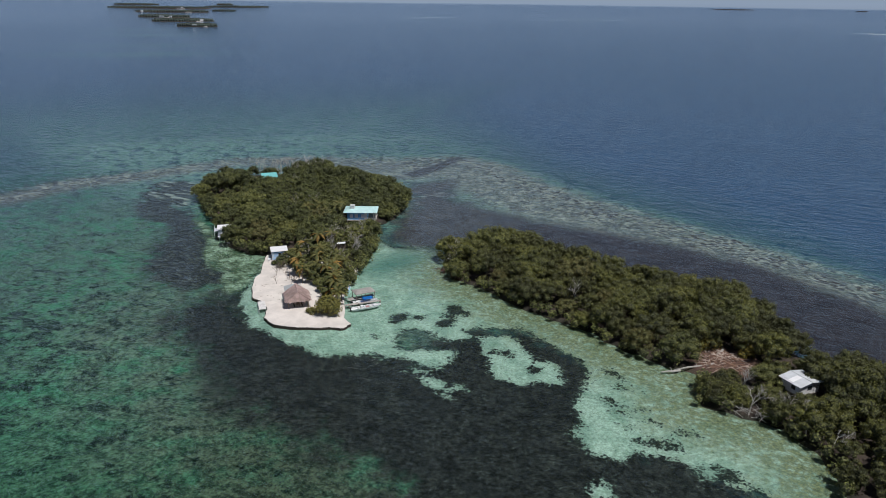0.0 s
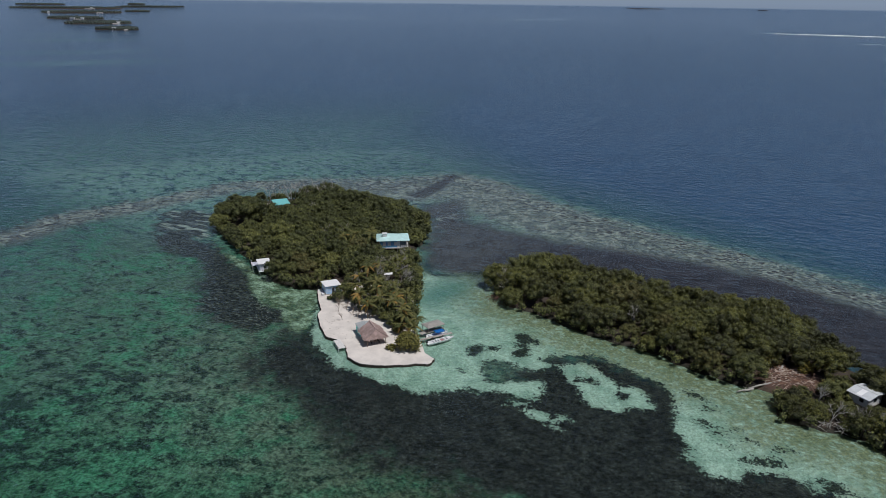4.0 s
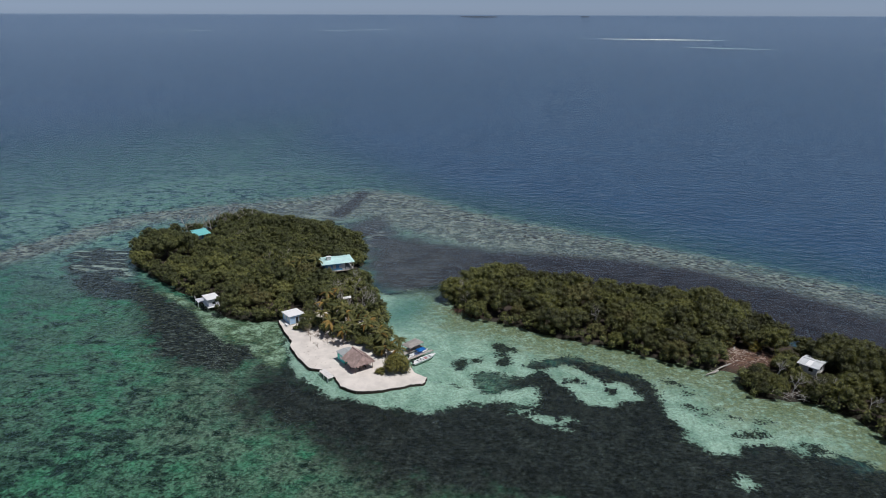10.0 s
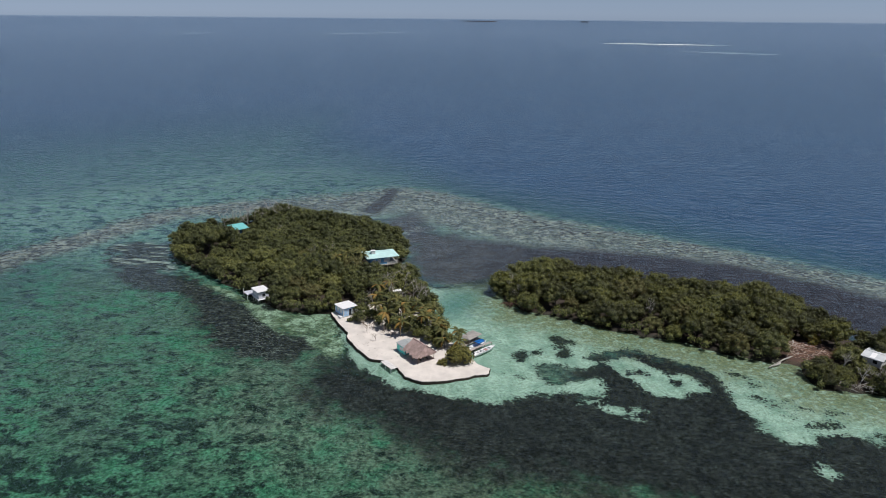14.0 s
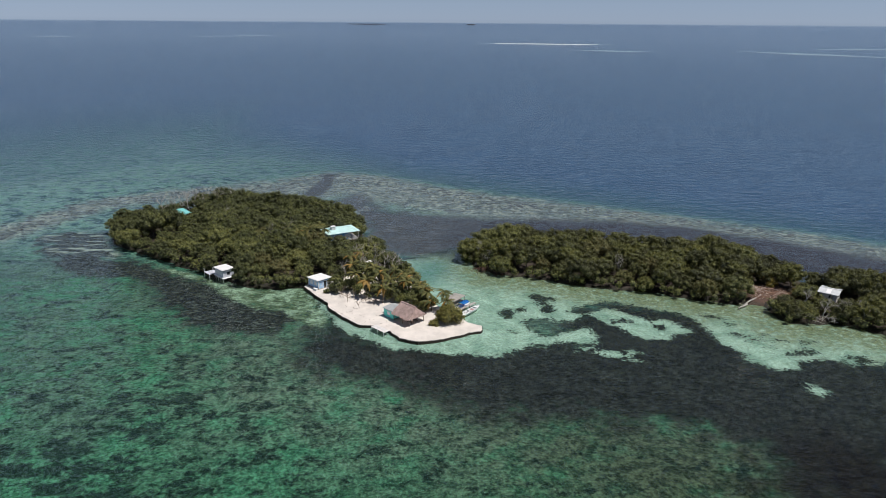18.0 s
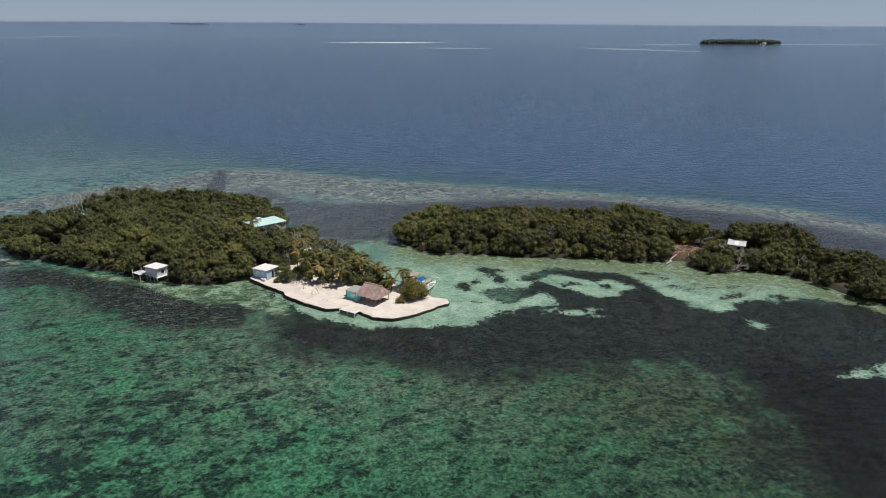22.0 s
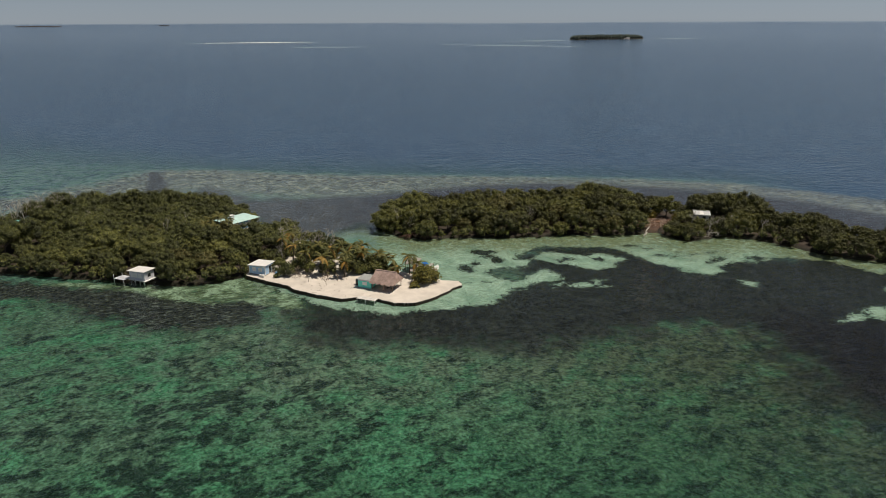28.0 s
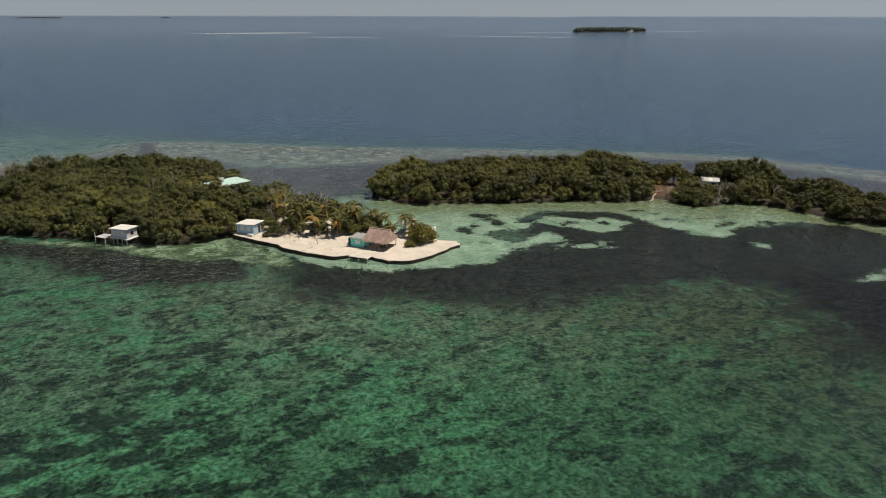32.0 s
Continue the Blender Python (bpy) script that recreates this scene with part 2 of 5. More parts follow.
# ---- outlines of the place, in metres ----
SPIT_PLAN = [(-49.3, 29.6), (-45.2, 22.6), (-41.0, 17.0), (-40.2, 13.4), (-36.0, 7.2), (-31.2, 2.0), (-27.2, 1.3), (-23.0, -2.1), (-20.6, -6.2), (-16.0, -8.2), (-10.5, -7.0), (-5.2, -4.6), (-3.4, -3.2), (-0.4, -2.4), (0.2, 0.8), (-3.2, 2.8), (-5.0, 6.0), (-7.5, 9.5), (-11.0, 14.5), (-18, 32), (-30, 42), (-44, 38)]


def worn_line(points, step=1.3, sway=0.22):
    """The same line in short uneven lengths, as a hand-built edge runs."""
    out = [points[0]]
    for (ax, ay), (bx, by) in zip(points, points[1:]):
        length = math.hypot(bx - ax, by - ay)
        n = max(1, round(length / step))
        for k in range(1, n + 1):
            off = 0 if k == n else sway * noise.noise((ax + k * 1.7, ay + k * 0.9, 5.5)) * 2
            out.append((ax + (bx - ax) * k / n - (by - ay) / length * off, ay + (by - ay) * k / n + (bx - ax) / length * off))
    return out


WALL_LINE = worn_line(SPIT_PLAN[:16])
SPIT = WALL_LINE + SPIT_PLAN[16:]
WEST = [(-126, 81), (-121, 73), (-106, 61), (-91, 50), (-83, 45), (-69, 33), (-59, 30.5), (-48, 31), (-36, 22), (-26, 17.5), (-16, 13), (-12.5, 16), (-14.5, 24), (-18, 35), (-23, 49), (-30, 63), (-37, 70), (-36, 84), (-39, 99), (-47, 114), (-63, 126), (-79, 129), (-94, 130), (-110, 123), (-120, 114), (-130, 100)]
EAST = [(-2, 60), (1, 49), (8, 41), (20, 37), (34, 30), (51, 25), (63, 19), (72, 16), (80, 17.5), (79, 9), (81, 3), (88, 2), (97, 1), (103, -6), (106, -14), (107, -23), (112, -31), (120, -38), (134, -46), (140, -30), (131, -14), (122, -2), (124, 14), (117, 27), (104, 30), (99, 36), (93, 48), (82, 58), (66, 62), (50, 64), (34, 66), (22, 72), (8, 71)]
LAGOON = [(-46, 24), (-37.5, 5), (-32.5, -1), (-22, -9.5), (-11, -11.5), (1, -14), (7, -11), (12, -7.5), (15.2, -8.6), (18.4, -5.3), (24.7, -7.7), (28.5, -6.6), (28, 2), (21, -0.7), (18.7, -3), (14.7, -2.4), (11.6, 1.1), (12.2, 7.6), (16.3, 9.1), (19.9, 6.8), (26.5, 6.7), (28, 11), (24.2, 12.1), (25.7, 15.1), (31, 17.5), (36, 20.5), (42.2, 17.4), (47.9, 14.7), (55.1, 10.9), (59, 4.6), (58.6, -6.3), (61.5, -13), (61.1, -18.1), (66.7, -21.7), (71.1, -21.1), (72.7, -17.5), (80.5, -15.4), (85, -19), (90, -18.8), (95, -19.6), (101, -24), (106.5, -29), (107, -38), (110, -46), (126, -54), (100, 5), (60, 30), (4, 60), (-4, 70), (-14, 62), (-21.4, 57.6), (-30, 62)]
PATCH_K = [(29.9, 10.3), (31.9, 12.8), (36.2, 14.8), (39, 12.7), (44, 7.6), (45.5, 5.3), (49, 7.2), (51.9, 3.7), (53.8, -0.1), (52, -1.9), (48.9, -1.7), (45.8, -4.2), (41, -4.4), (38.5, -2.4), (36.6, 1.7), (32.8, 6.1)]
PATCH_FAR = [(67, -57.4), (72, -57.3), (78, -56.4), (84.4, -55.7), (91, -56.7), (101, -59), (116, -62), (116, -74), (98, -78), (78.5, -75.5), (76.6, -73.3), (78, -69), (81, -64.5), (77, -60.5), (69.6, -59)]
PATCH_STRIP = [(98.5, -49.5), (104, -46.8), (115, -49.5), (124, -52), (120, -60), (106, -56.6), (104.8, -52.5)]
WEED_A = [(15.3, 23.5), (17.7, 24.6), (20.0, 23.4), (23.3, 21.3), (22.1, 19.4), (20.2, 20.2), (21.4, 15.8), (20.9, 12.3), (18.0, 11.3), (16.3, 13.0), (18.2, 16.0), (17.5, 20.1)]
WEED_B = [(5.7, 12.2), (8.2, 14.6), (9.4, 11.4), (8.8, 7.7), (7.0, 7.8)]
WEED_C = [(12.0, 6.9), (13.5, 9.3), (17.2, 7.6), (19.3, 4.8), (25.1, 7.1), (28.3, 10.1), (32.0, 11.3), (30.2, 7.9), (29.3, 2.3), (26.2, 1.8), (23.2, -0.3), (20.4, -0.7), (17.6, -2.3), (14.1, -1.0), (12.8, 2.3)]
SPIKE = [(-68, 147), (-60, 145), (-57.5, 164), (-58.5, 193), (-62.6, 196), (-64.4, 172)]
GRASS = [(-42, 2), (-45, -5), (-45, -11), (-39, -19), (-29, -24), (-18, -29), (-9, -36), (2, -40), (20, -42), (36, -44), (50, -51), (50, -66), (60, -80), (90, -90), (140, -90), (140, -45), (105, -26), (70, -12), (62, 0), (60, 12), (45, 18), (28, 14), (22, 2), (25, -3), (1, -10), (-30, -2), (-37, 7)]
GRASS_W = [(-151, 80), (-140, 62), (-130, 49.5), (-118, 43), (-105, 40), (-98, 35.5), (-91, 30.5), (-87, 20), (-80, 10), (-70, 2), (-60, 0), (-51, 2), (-48, 9), (-52, 15.5), (-58, 15.5), (-63, 18), (-71.5, 27), (-77, 34), (-86, 41), (-98, 48.5), (-107, 54.5), (-115, 57.5), (-125, 64), (-133, 66), (-140, 72), (-147, 80)]
CREST = [(-240, -30), (-200, 10), (-184, 36), (-183, 59), (-178, 72), (-170, 84), (-164, 100), (-152, 130), (-126, 150), (-93, 160), (-73, 170), (-56, 187), (-38, 181), (-14, 159), (12, 140), (36, 132), (58, 121.5), (78, 113.6), (96, 103), (113, 93), (135, 80), (165, 52), (190, 10), (210, -50)]
FLATS = [(-28, 62), (-36, 84), (-39, 100), (-48, 116), (-58, 126), (-50, 142), (-44, 148), (-38, 140), (-30, 122), (-14, 114), (12, 108), (36, 106), (60, 104), (86, 96), (112, 80), (138, 57), (158, 28), (172, -14), (180, -60), (140, -60), (110, 30), (60, 66), (20, 72), (0, 58)]
SHELF = [(-270, -600), (-285, 40), (-275, 140), (-235, 178), (-200, 208), (-158, 246), (-112, 262), (-65, 245), (-18, 212), (26, 183), (74, 150), (113, 124), (142, 105), (180, 78), (215, 20), (260, -100), (500, -600)]
BROWN = [(62, -50), (52, -57), (46, -66), (41, -76), (38, -90), (46, -104), (70, -125), (150, -135), (150, -60), (110, -76), (80, -68), (72, -58)]
STREAKS = [(-151, 84), (-147, 93), (-130, 86), (-116, 61), (-125, 60), (-139.5, 69)]
SANDY = [(-98.6, 49.5), (-87, 41), (-76.5, 33), (-72.5, 27), (-61, 16.7), (-56, 15.2), (-52, 15), (-50, 11), (-46, 7), (-41, 4), (-38, 6), (-43, 18), (-47, 30), (-55, 34), (-66, 35), (-78, 38), (-88, 46)]


def far_rise(x, y):
    """The open sea bends up slightly towards its rim, where a longer view would end."""
    r = np.hypot(x, y)
    return 48 * np.clip((r - 3000) / 1900, 0, 1) ** 1.5


def axis_steps(lo, hi, step, reach=4900, grow=1.22):
    inner = list(np.arange(lo, hi + 0.01, step))
    out, d = [], step
    x = hi
    while x < reach:
        d *= grow
        x = min(x + d, reach)
        out.append(x)
    neg, d, x = [], step, lo
    while x > -reach:
        d *= grow
        x = max(x - d, -reach)
        neg.append(x)
    return np.array(neg[::-1] + inner + out)


def sheet(name, xs, ys, zed, mat, attributes=()):
    gx, gy = np.meshgrid(xs, ys)
    co = np.stack([gx, gy, zed(gx, gy)], 2).reshape(-1, 3)
    nx, ny = len(xs), len(ys)
    i = np.arange((nx - 1) * (ny - 1))
    a = (i // (nx - 1)) * nx + i % (nx - 1)
    quads = np.stack([a, a + 1, a + nx + 1, a + nx], 1)
    me = bpy.data.meshes.new(name)
    me.vertices.add(len(co))
    me.vertices.foreach_set("co", co.ravel())
    me.loops.add(quads.size)
    me.loops.foreach_set("vertex_index", quads.ravel())
    me.polygons.add(len(quads))
    me.polygons.foreach_set("loop_start", np.arange(0, quads.size, 4))
    for key, values in attributes:
        me.attributes.new(key, "FLOAT", "POINT").data.foreach_set("value", np.ravel(values(gx, gy)).astype(np.float32))
    me.update()
    me.validate()
    me.materials.append(mat)
    me.shade_smooth()
    return new(name, me)


# ---- sea bed: sand, seagrass, coral flats and deep water in their real outlines ----
def a_sand(x, y):
    d = polydist(x, y, LAGOON)
    for weed in (WEED_A, WEED_B, WEED_C):
        d = np.minimum(d, -polydist(x, y, weed))
    for args in ((12.0, 13.6, 1.4, 1.7, -30), (9.0, -0.8, 2.3, 1.0, -10), (76.2, -13.5, 3.2, 1.6, 10), (89.6, -17.6, 2.6, 1.2, -30), (74.5, -6.9, 1.3, 0.5, 0), (69.9, -10.8, 1.0, 0.5, 20), (62, 8.5, 2.0, 0.9, -30), (66, 3, 0.9, 0.5, 0), (71, -3, 0.8, 0.5, 0), (68, -6, 0.9, 0.5, 30), (80, -8, 1.0, 0.5, 0), (64, -3, 1.2, 0.6, -20)):
        d = np.minimum(d, -disc(x, y, *args))
    d = np.maximum(d, polydist(x, y, PATCH_K))
    d = np.minimum(d, -disc(x, y, 37.6, 6.2, 2.9, 1.7, 15))
    d = np.minimum(d, -disc(x, y, 46.6, 2.6, 2.6, 2.2, 10) + 0.9)
    for args in ((30.6, -13.2, 3.4, 1.5, -30), (70.3, -31.0, 2.2, 1.6, -35), (24.5, -9.8, 1.6, 0.7, 10), (35.5, -12.3, 0.6, 0.4, 0)):
        d = np.maximum(d, disc(x, y, *args))
    return np.maximum(d, np.minimum(np.maximum(polydist(x, y, PATCH_FAR) - 0.5, polydist(x, y, PATCH_STRIP)), 0.55))


def a_grass(x, y):
    return polydist(x, y, GRASS_W)


def a_side(x, y):
    """Distance to the reef crest, positive on its inner side."""
    return polydist(x, y, CREST + [(210, -600), (-240, -600)])


def gentle_side(x, y):
    return np.clip((-20 - x) / 150, 0, 1) * np.clip((y + 60) / 80, 0, 1)


def a_shelf(x, y):
    """Distance inside the rim of the shelf; the slope to the north-west falls away far more gently."""
    d = polydist(x, y, SHELF)
    return np.where(d < 0, d * (1 - 0.80 * gentle_side(x, y)), d)


def bed_depth(x, y):
    shelf = np.clip(polydist(x, y, SHELF) / 40, 0, 1)
    sand = np.clip(polydist(x, y, LAGOON) / 6, 0, 1)
    wall = np.clip(1 + polydist(x, y, SPIT) / 3.5, 0, 1)
    return -5 + 4.1 * shelf + 0.35 * sand * shelf + 0.36 * wall + far_rise(x, y)


def far_bars(x, y):
    """Wide shoals under the western sea."""
    d = disc(x, y, -920, 770, 120, 40, 45)
    for args in ((-770, 620, 110, 30, 45), (-1150, 1010, 160, 40, 40), (-1400, 1150, 160, 30, 45)):
        d = np.maximum(d, disc(x, y, *args))
    return d


def bed_material():
    mat, nt, sh = material("sea_bed")

    def attr(key):
        n = nt.nodes.new("ShaderNodeAttribute")
        n.attribute_name = key
        return n.outputs["Fac"]

    n_big, n_mid, n_fine, n_tiny = noise_at(nt, 0.03, 5, 0.6), noise_at(nt, 0.14, 8, 0.68), noise_at(nt, 0.62, 7, 0.7), noise_at(nt, 1.7, 5, 0.7)
    wob = math_node(nt, "ADD", math_node(nt, "MULTIPLY", math_node(nt, "SUBTRACT", n_mid, 0.5), 26.0), math_node(nt, "MULTIPLY", math_node(nt, "SUBTRACT", n_fine, 0.5), 12.0))
    wob = math_node(nt, "ADD", wob, math_node(nt, "MULTIPLY", math_node(nt, "SUBTRACT", n_tiny, 0.5), 9.0))

    def edge(key, lo, hi, amount=1.0):
        return ramp(nt, math_node(nt, "ADD", attr(key), math_node(nt, "MULTIPLY", wob, amount)), lo, hi)

    # mottled green shelf: algae turf, brighter weed beds, grey rubble and ragged dark clumps
    streaky = noise_at(nt, 0.185, 9, 0.66, (0.85, 1.2, 1.0), -28)
    fleck = noise_at(nt, 0.75, 7, 0.72, (0.8, 1.3, 1.0), -35)
    west = ramp(nt, attr("clumpy"), -12, 46)
    turf = mix(nt, ramp(nt, n_fine, 0.38, 0.62), (0.040, 0.070, 0.050), (0.104, 0.164, 0.116))
    bright = mix(nt, ramp(nt, n_fine, 0.36, 0.60), (0.026, 0.088, 0.050), (0.066, 0.208, 0.118))
    lush = math_node(nt, "MULTIPLY", ramp(nt, attr("lush"), 0, 46), 0.75)
    turf = mix(nt, lush, turf, mix(nt, ramp(nt, n_fine, 0.36, 0.62), (0.016, 0.056, 0.030), (0.050, 0.150, 0.080)))
    weedy = math_node(nt, "MULTIPLY", ramp(nt, n_big, 0.38, 0.58), ramp(nt, streaky, 0.40, 0.60))
    green = mix(nt, weedy, turf, bright)
    green = mix(nt, math_node(nt, "MULTIPLY", ramp(nt, n_tiny, 0.54, 0.64), 0.40), green, (0.120, 0.225, 0.150))
    green = mix(nt, math_node(nt, "MULTIPLY", ramp(nt, n_tiny, 0.48, 0.40), 0.60), green, (0.010, 0.027, 0.018))
    worn = math_node(nt, "MULTIPLY", ramp(nt, attr("front"), -44, -6), ramp(nt, n_mid, 0.38, 0.56))
    rubble = mix(nt, ramp(nt, n_fine, 0.42, 0.58), (0.042, 0.056, 0.042), (0.138, 0.165, 0.122))
    green = mix(nt, math_node(nt, "MULTIPLY", worn, 0.65), green, mix(nt, math_node(nt, "MULTIPLY", ramp(nt, n_tiny, 0.55, 0.63), 0.6), rubble, (0.17, 0.20, 0.15)))
    drop = ramp(nt, attr("mouth"), 118, 172)           # denser, darker weed down the seaward slope
    green = mix(nt, math_node(nt, "MULTIPLY", drop, 0.50), green, (0.010, 0.031, 0.020))
    olive = math_node(nt, "MULTIPLY", ramp(nt, attr("olive"), -30, 40), ramp(nt, n_mid, 0.26, 0.52))
    green = mix(nt, math_node(nt, "MULTIPLY", olive, 0.78), green, mix(nt, ramp(nt, n_fine, 0.42, 0.64), (0.013, 0.015, 0.008), (0.062, 0.070, 0.036)))
    lift = math_node(nt, "ADD", math_node(nt, "MULTIPLY", west, 0.093), math_node(nt, "MULTIPLY", drop, 0.035))
    blot = math_node(nt, "SUBTRACT", math_node(nt, "ADD", streaky, math_node(nt, "MULTIPLY", math_node(nt, "SUBTRACT", n_fine, 0.5), 0.32)), lift)
    clumps = ramp(nt, blot, 0.46, 0.35)
    green = mix(nt, math_node(nt, "MULTIPLY", clumps, 0.82), green, mix(nt, ramp(nt, n_tiny, 0.5, 0.62), (0.0065, 0.013, 0.011), (0.024, 0.048, 0.035)))
    deep = mix(nt, ramp(nt, n_big, 0.3, 0.7), (0.021, 0.057, 0.120), (0.029, 0.072, 0.146))
    deep = mix(nt, math_node(nt, "MULTIPLY", ramp(nt, attr("shelf"), -85, -5), attr("gentle")), deep, mix(nt, ramp(nt, n_mid, 0.35, 0.65), (0.009, 0.043, 0.066), (0.019, 0.074, 0.098)))
    teal = mix(nt, ramp(nt, n_fine, 0.35, 0.65), (0.070, 0.152, 0.150), (0.228, 0.332, 0.290))
    slope = mix(nt, 0.30, teal, green)
    slope = mix(nt, math_node(nt, "MULTIPLY", ramp(nt, blot, 0.50, 0.42), 0.8), slope, (0.010, 0.038, 0.056))
    steep = math_node(nt, "MULTIPLY", math_node(nt, "SUBTRACT", 1.0, attr("gentle")), ramp(nt, attr("side"), -6, -30))
    slope = mix(nt, math_node(nt, "MULTIPLY", steep, 0.76), slope, (0.012, 0.044, 0.066))
    col = mix(nt, edge("shelf", -46, 34, 1.4), deep, slope)
    col = mix(nt, ramp(nt, attr("south"), -25, 25), col, mix(nt, edge("shelf", -10, 190, 1.2), deep, green))
    # reef crest: pale rubble on its inner side, dark brown coral heads outside
    reef = mix(nt, ramp(nt, n_fine, 0.43, 0.55), (0.100, 0.094, 0.088), (0.320, 0.310, 0.268))
    reef = mix(nt, ramp(nt, n_mid, 0.43, 0.55), mix(nt, 0.65, reef, (0.058, 0.058, 0.062)), reef)
    pale = math_node(nt, "MULTIPLY", edge("side", -22, -2, 1.0), math_node(nt, "SUBTRACT", 1.0, edge("side", 24, 46, 1.5)))
    slim = math_node(nt, "MULTIPLY", edge("side", -12, -3, 0.5), math_node(nt, "SUBTRACT", 1.0, edge("side", 4, 16, 0.6)))
    far_west = ramp(nt, attr("gentle"), 0.45, 0.85)
    pale = math_node(nt, "ADD", math_node(nt, "MULTIPLY", pale, math_node(nt, "SUBTRACT", 1.0, far_west)), math_node(nt, "MULTIPLY", slim, far_west))
    col = mix(nt, math_node(nt, "MULTIPLY", pale, 0.85), col, reef)
    flats = mix(nt, ramp(nt, n_mid, 0.35, 0.65), (0.024, 0.019, 0.022), (0.044, 0.036, 0.040))
    inshore = math_node(nt, "MULTIPLY", ramp(nt, attr("inner_flat"), -30, 34), 0.85)   # flats turn paler towards the west
    flats = mix(nt, inshore, flats, mix(nt, ramp(nt, n_mid, 0.35, 0.65), (0.050, 0.046, 0.048), (0.092, 0.086, 0.086)))
    flats = mix(nt, math_node(nt, "MULTIPLY", ramp(nt, n_fine, 0.66, 0.72), 0.7), flats, (0.17, 0.18, 0.17))
    washed = math_node(nt, "MULTIPLY", ramp(nt, attr("washed"), -6, 8), ramp(nt, streaky, 0.55, 0.60))
    flats = mix(nt, math_node(nt, "MULTIPLY", washed, 0.8), flats, (0.26, 0.27, 0.26))
    col = mix(nt, edge("flats", -5, 6, 0.8), col, flats)
    heads = math_node(nt, "MULTIPLY", edge("side", -20, -8, 0.8), math_node(nt, "SUBTRACT", 1.0, edge("side", 4, 24, 1.0)))
    where = nt.nodes.new("ShaderNodeTexCoord")
    cells = node(nt, "ShaderNodeTexVoronoi", Vector=where.outputs["Object"], Scale=0.34)
    knobs = math_node(nt, "ADD", cells.outputs["Distance"], math_node(nt, "MULTIPLY", math_node(nt, "SUBTRACT", n_fine, 0.5), 0.9))
    heads = math_node(nt, "MULTIPLY", heads, math_node(nt, "MULTIPLY", ramp(nt, knobs, 0.46, 0.34), ramp(nt, n_mid, 0.38, 0.52)))
    coral = mix(nt, ramp(nt, n_tiny, 0.45, 0.6), (0.022, 0.018, 0.020), (0.064, 0.050, 0.046))
    col = mix(nt, math_node(nt, "MULTIPLY", heads, 0.90), col, coral)
    col = mix(nt, math_node(nt, "MULTIPLY", edge("spike", -1.2, 1.0, 0.22), 0.85), col, coral)
    grass = mix(nt, ramp(nt, n_fine, 0.38, 0.68), (0.012, 0.013, 0.0115), (0.040, 0.042, 0.037))
    grass = mix(nt, math_node(nt, "MULTIPLY", ramp(nt, n_tiny, 0.56, 0.65), math_node(nt, "MULTIPLY", ramp(nt, n_mid, 0.44, 0.60), 0.75)), grass, (0.105, 0.122, 0.102))
    col = mix(nt, edge("front", -6, 4, 1.35), col, grass)
    col = mix(nt, ramp(nt, attr("lagoon"), -1.5, 0.5), col, mix(nt, 0.18, grass, (0.050, 0.075, 0.050)))
    bed_w = mix(nt, math_node(nt, "MULTIPLY", ramp(nt, fleck, 0.52, 0.64), 0.75), grass, (0.165, 0.180, 0.155))
    col = mix(nt, edge("grass", -2.4, 1.8, 0.95), col, bed_w)
    swirl = noise_at(nt, 0.20, 6, 0.55, (0.45, 1.7, 1.0), -52)
    washes = mix(nt, ramp(nt, swirl, 0.53, 0.60), bed_w, (0.285, 0.315, 0.270))
    col = mix(nt, edge("streaks", -3, 2, 0.7), col, washes)
    brown = mix(nt, ramp(nt, n_fine, 0.38, 0.66), (0.007, 0.0055, 0.005), (0.021, 0.018, 0.013))
    brown = mix(nt, math_node(nt, "MULTIPLY", ramp(nt, n_tiny, 0.60, 0.68), ramp(nt, n_mid, 0.50, 0.60)), brown, (0.13, 0.13, 0.12))
    col = mix(nt, edge("brown", -12, 8, 1.3), col, brown)
    drift = noise_at(nt, 0.17, 7, 0.62, (1.0, 1.5, 1.0), -42)
    bank = mix(nt, ramp(nt, drift, 0.40, 0.60), (0.085, 0.112, 0.062), (0.290, 0.365, 0.262))
    bank = mix(nt, math_node(nt, "MULTIPLY", ramp(nt, n_fine, 0.52, 0.40), 0.7), bank, (0.030, 0.045, 0.022))
    col = mix(nt, math_node(nt, "MULTIPLY", edge("sandy", -0.8, 1.0, 0.35), ramp(nt, drift, 0.34, 0.44)), col, bank)
    # lagoon sand: pale where it is bare, olive with thin weed towards the mangroves
    sand = mix(nt, ramp(nt, n_mid, 0.36, 0.62), (0.228, 0.318, 0.254), (0.370, 0.456, 0.378))
    sand = mix(nt, math_node(nt, "MULTIPLY", ramp(nt, n_fine, 0.50, 0.64), 0.50), sand, (0.150, 0.230, 0.160))
    sand = mix(nt, math_node(nt, "MULTIPLY", ramp(nt, n_tiny, 0.53, 0.63), 0.55), sand, (0.090, 0.145, 0.100))
    shore = math_node(nt, "MULTIPLY", edge("east", -20, -3, 0.8), ramp(nt, n_fine, 0.30, 0.54))
    sand = mix(nt, math_node(nt, "MULTIPLY", shore, 0.80), sand, mix(nt, ramp(nt, n_tiny, 0.42, 0.60), (0.080, 0.082, 0.036), (0.208, 0.200, 0.090)))
    sand = mix(nt, math_node(nt, "MULTIPLY", ramp(nt, attr("pool"), -7, 6), 0.75), sand, (0.055, 0.150, 0.125))
    mouth = ramp(nt, math_node(nt, "ADD", attr("mouth"), math_node(nt, "MULTIPLY", wob, 0.8)), -4, 12)
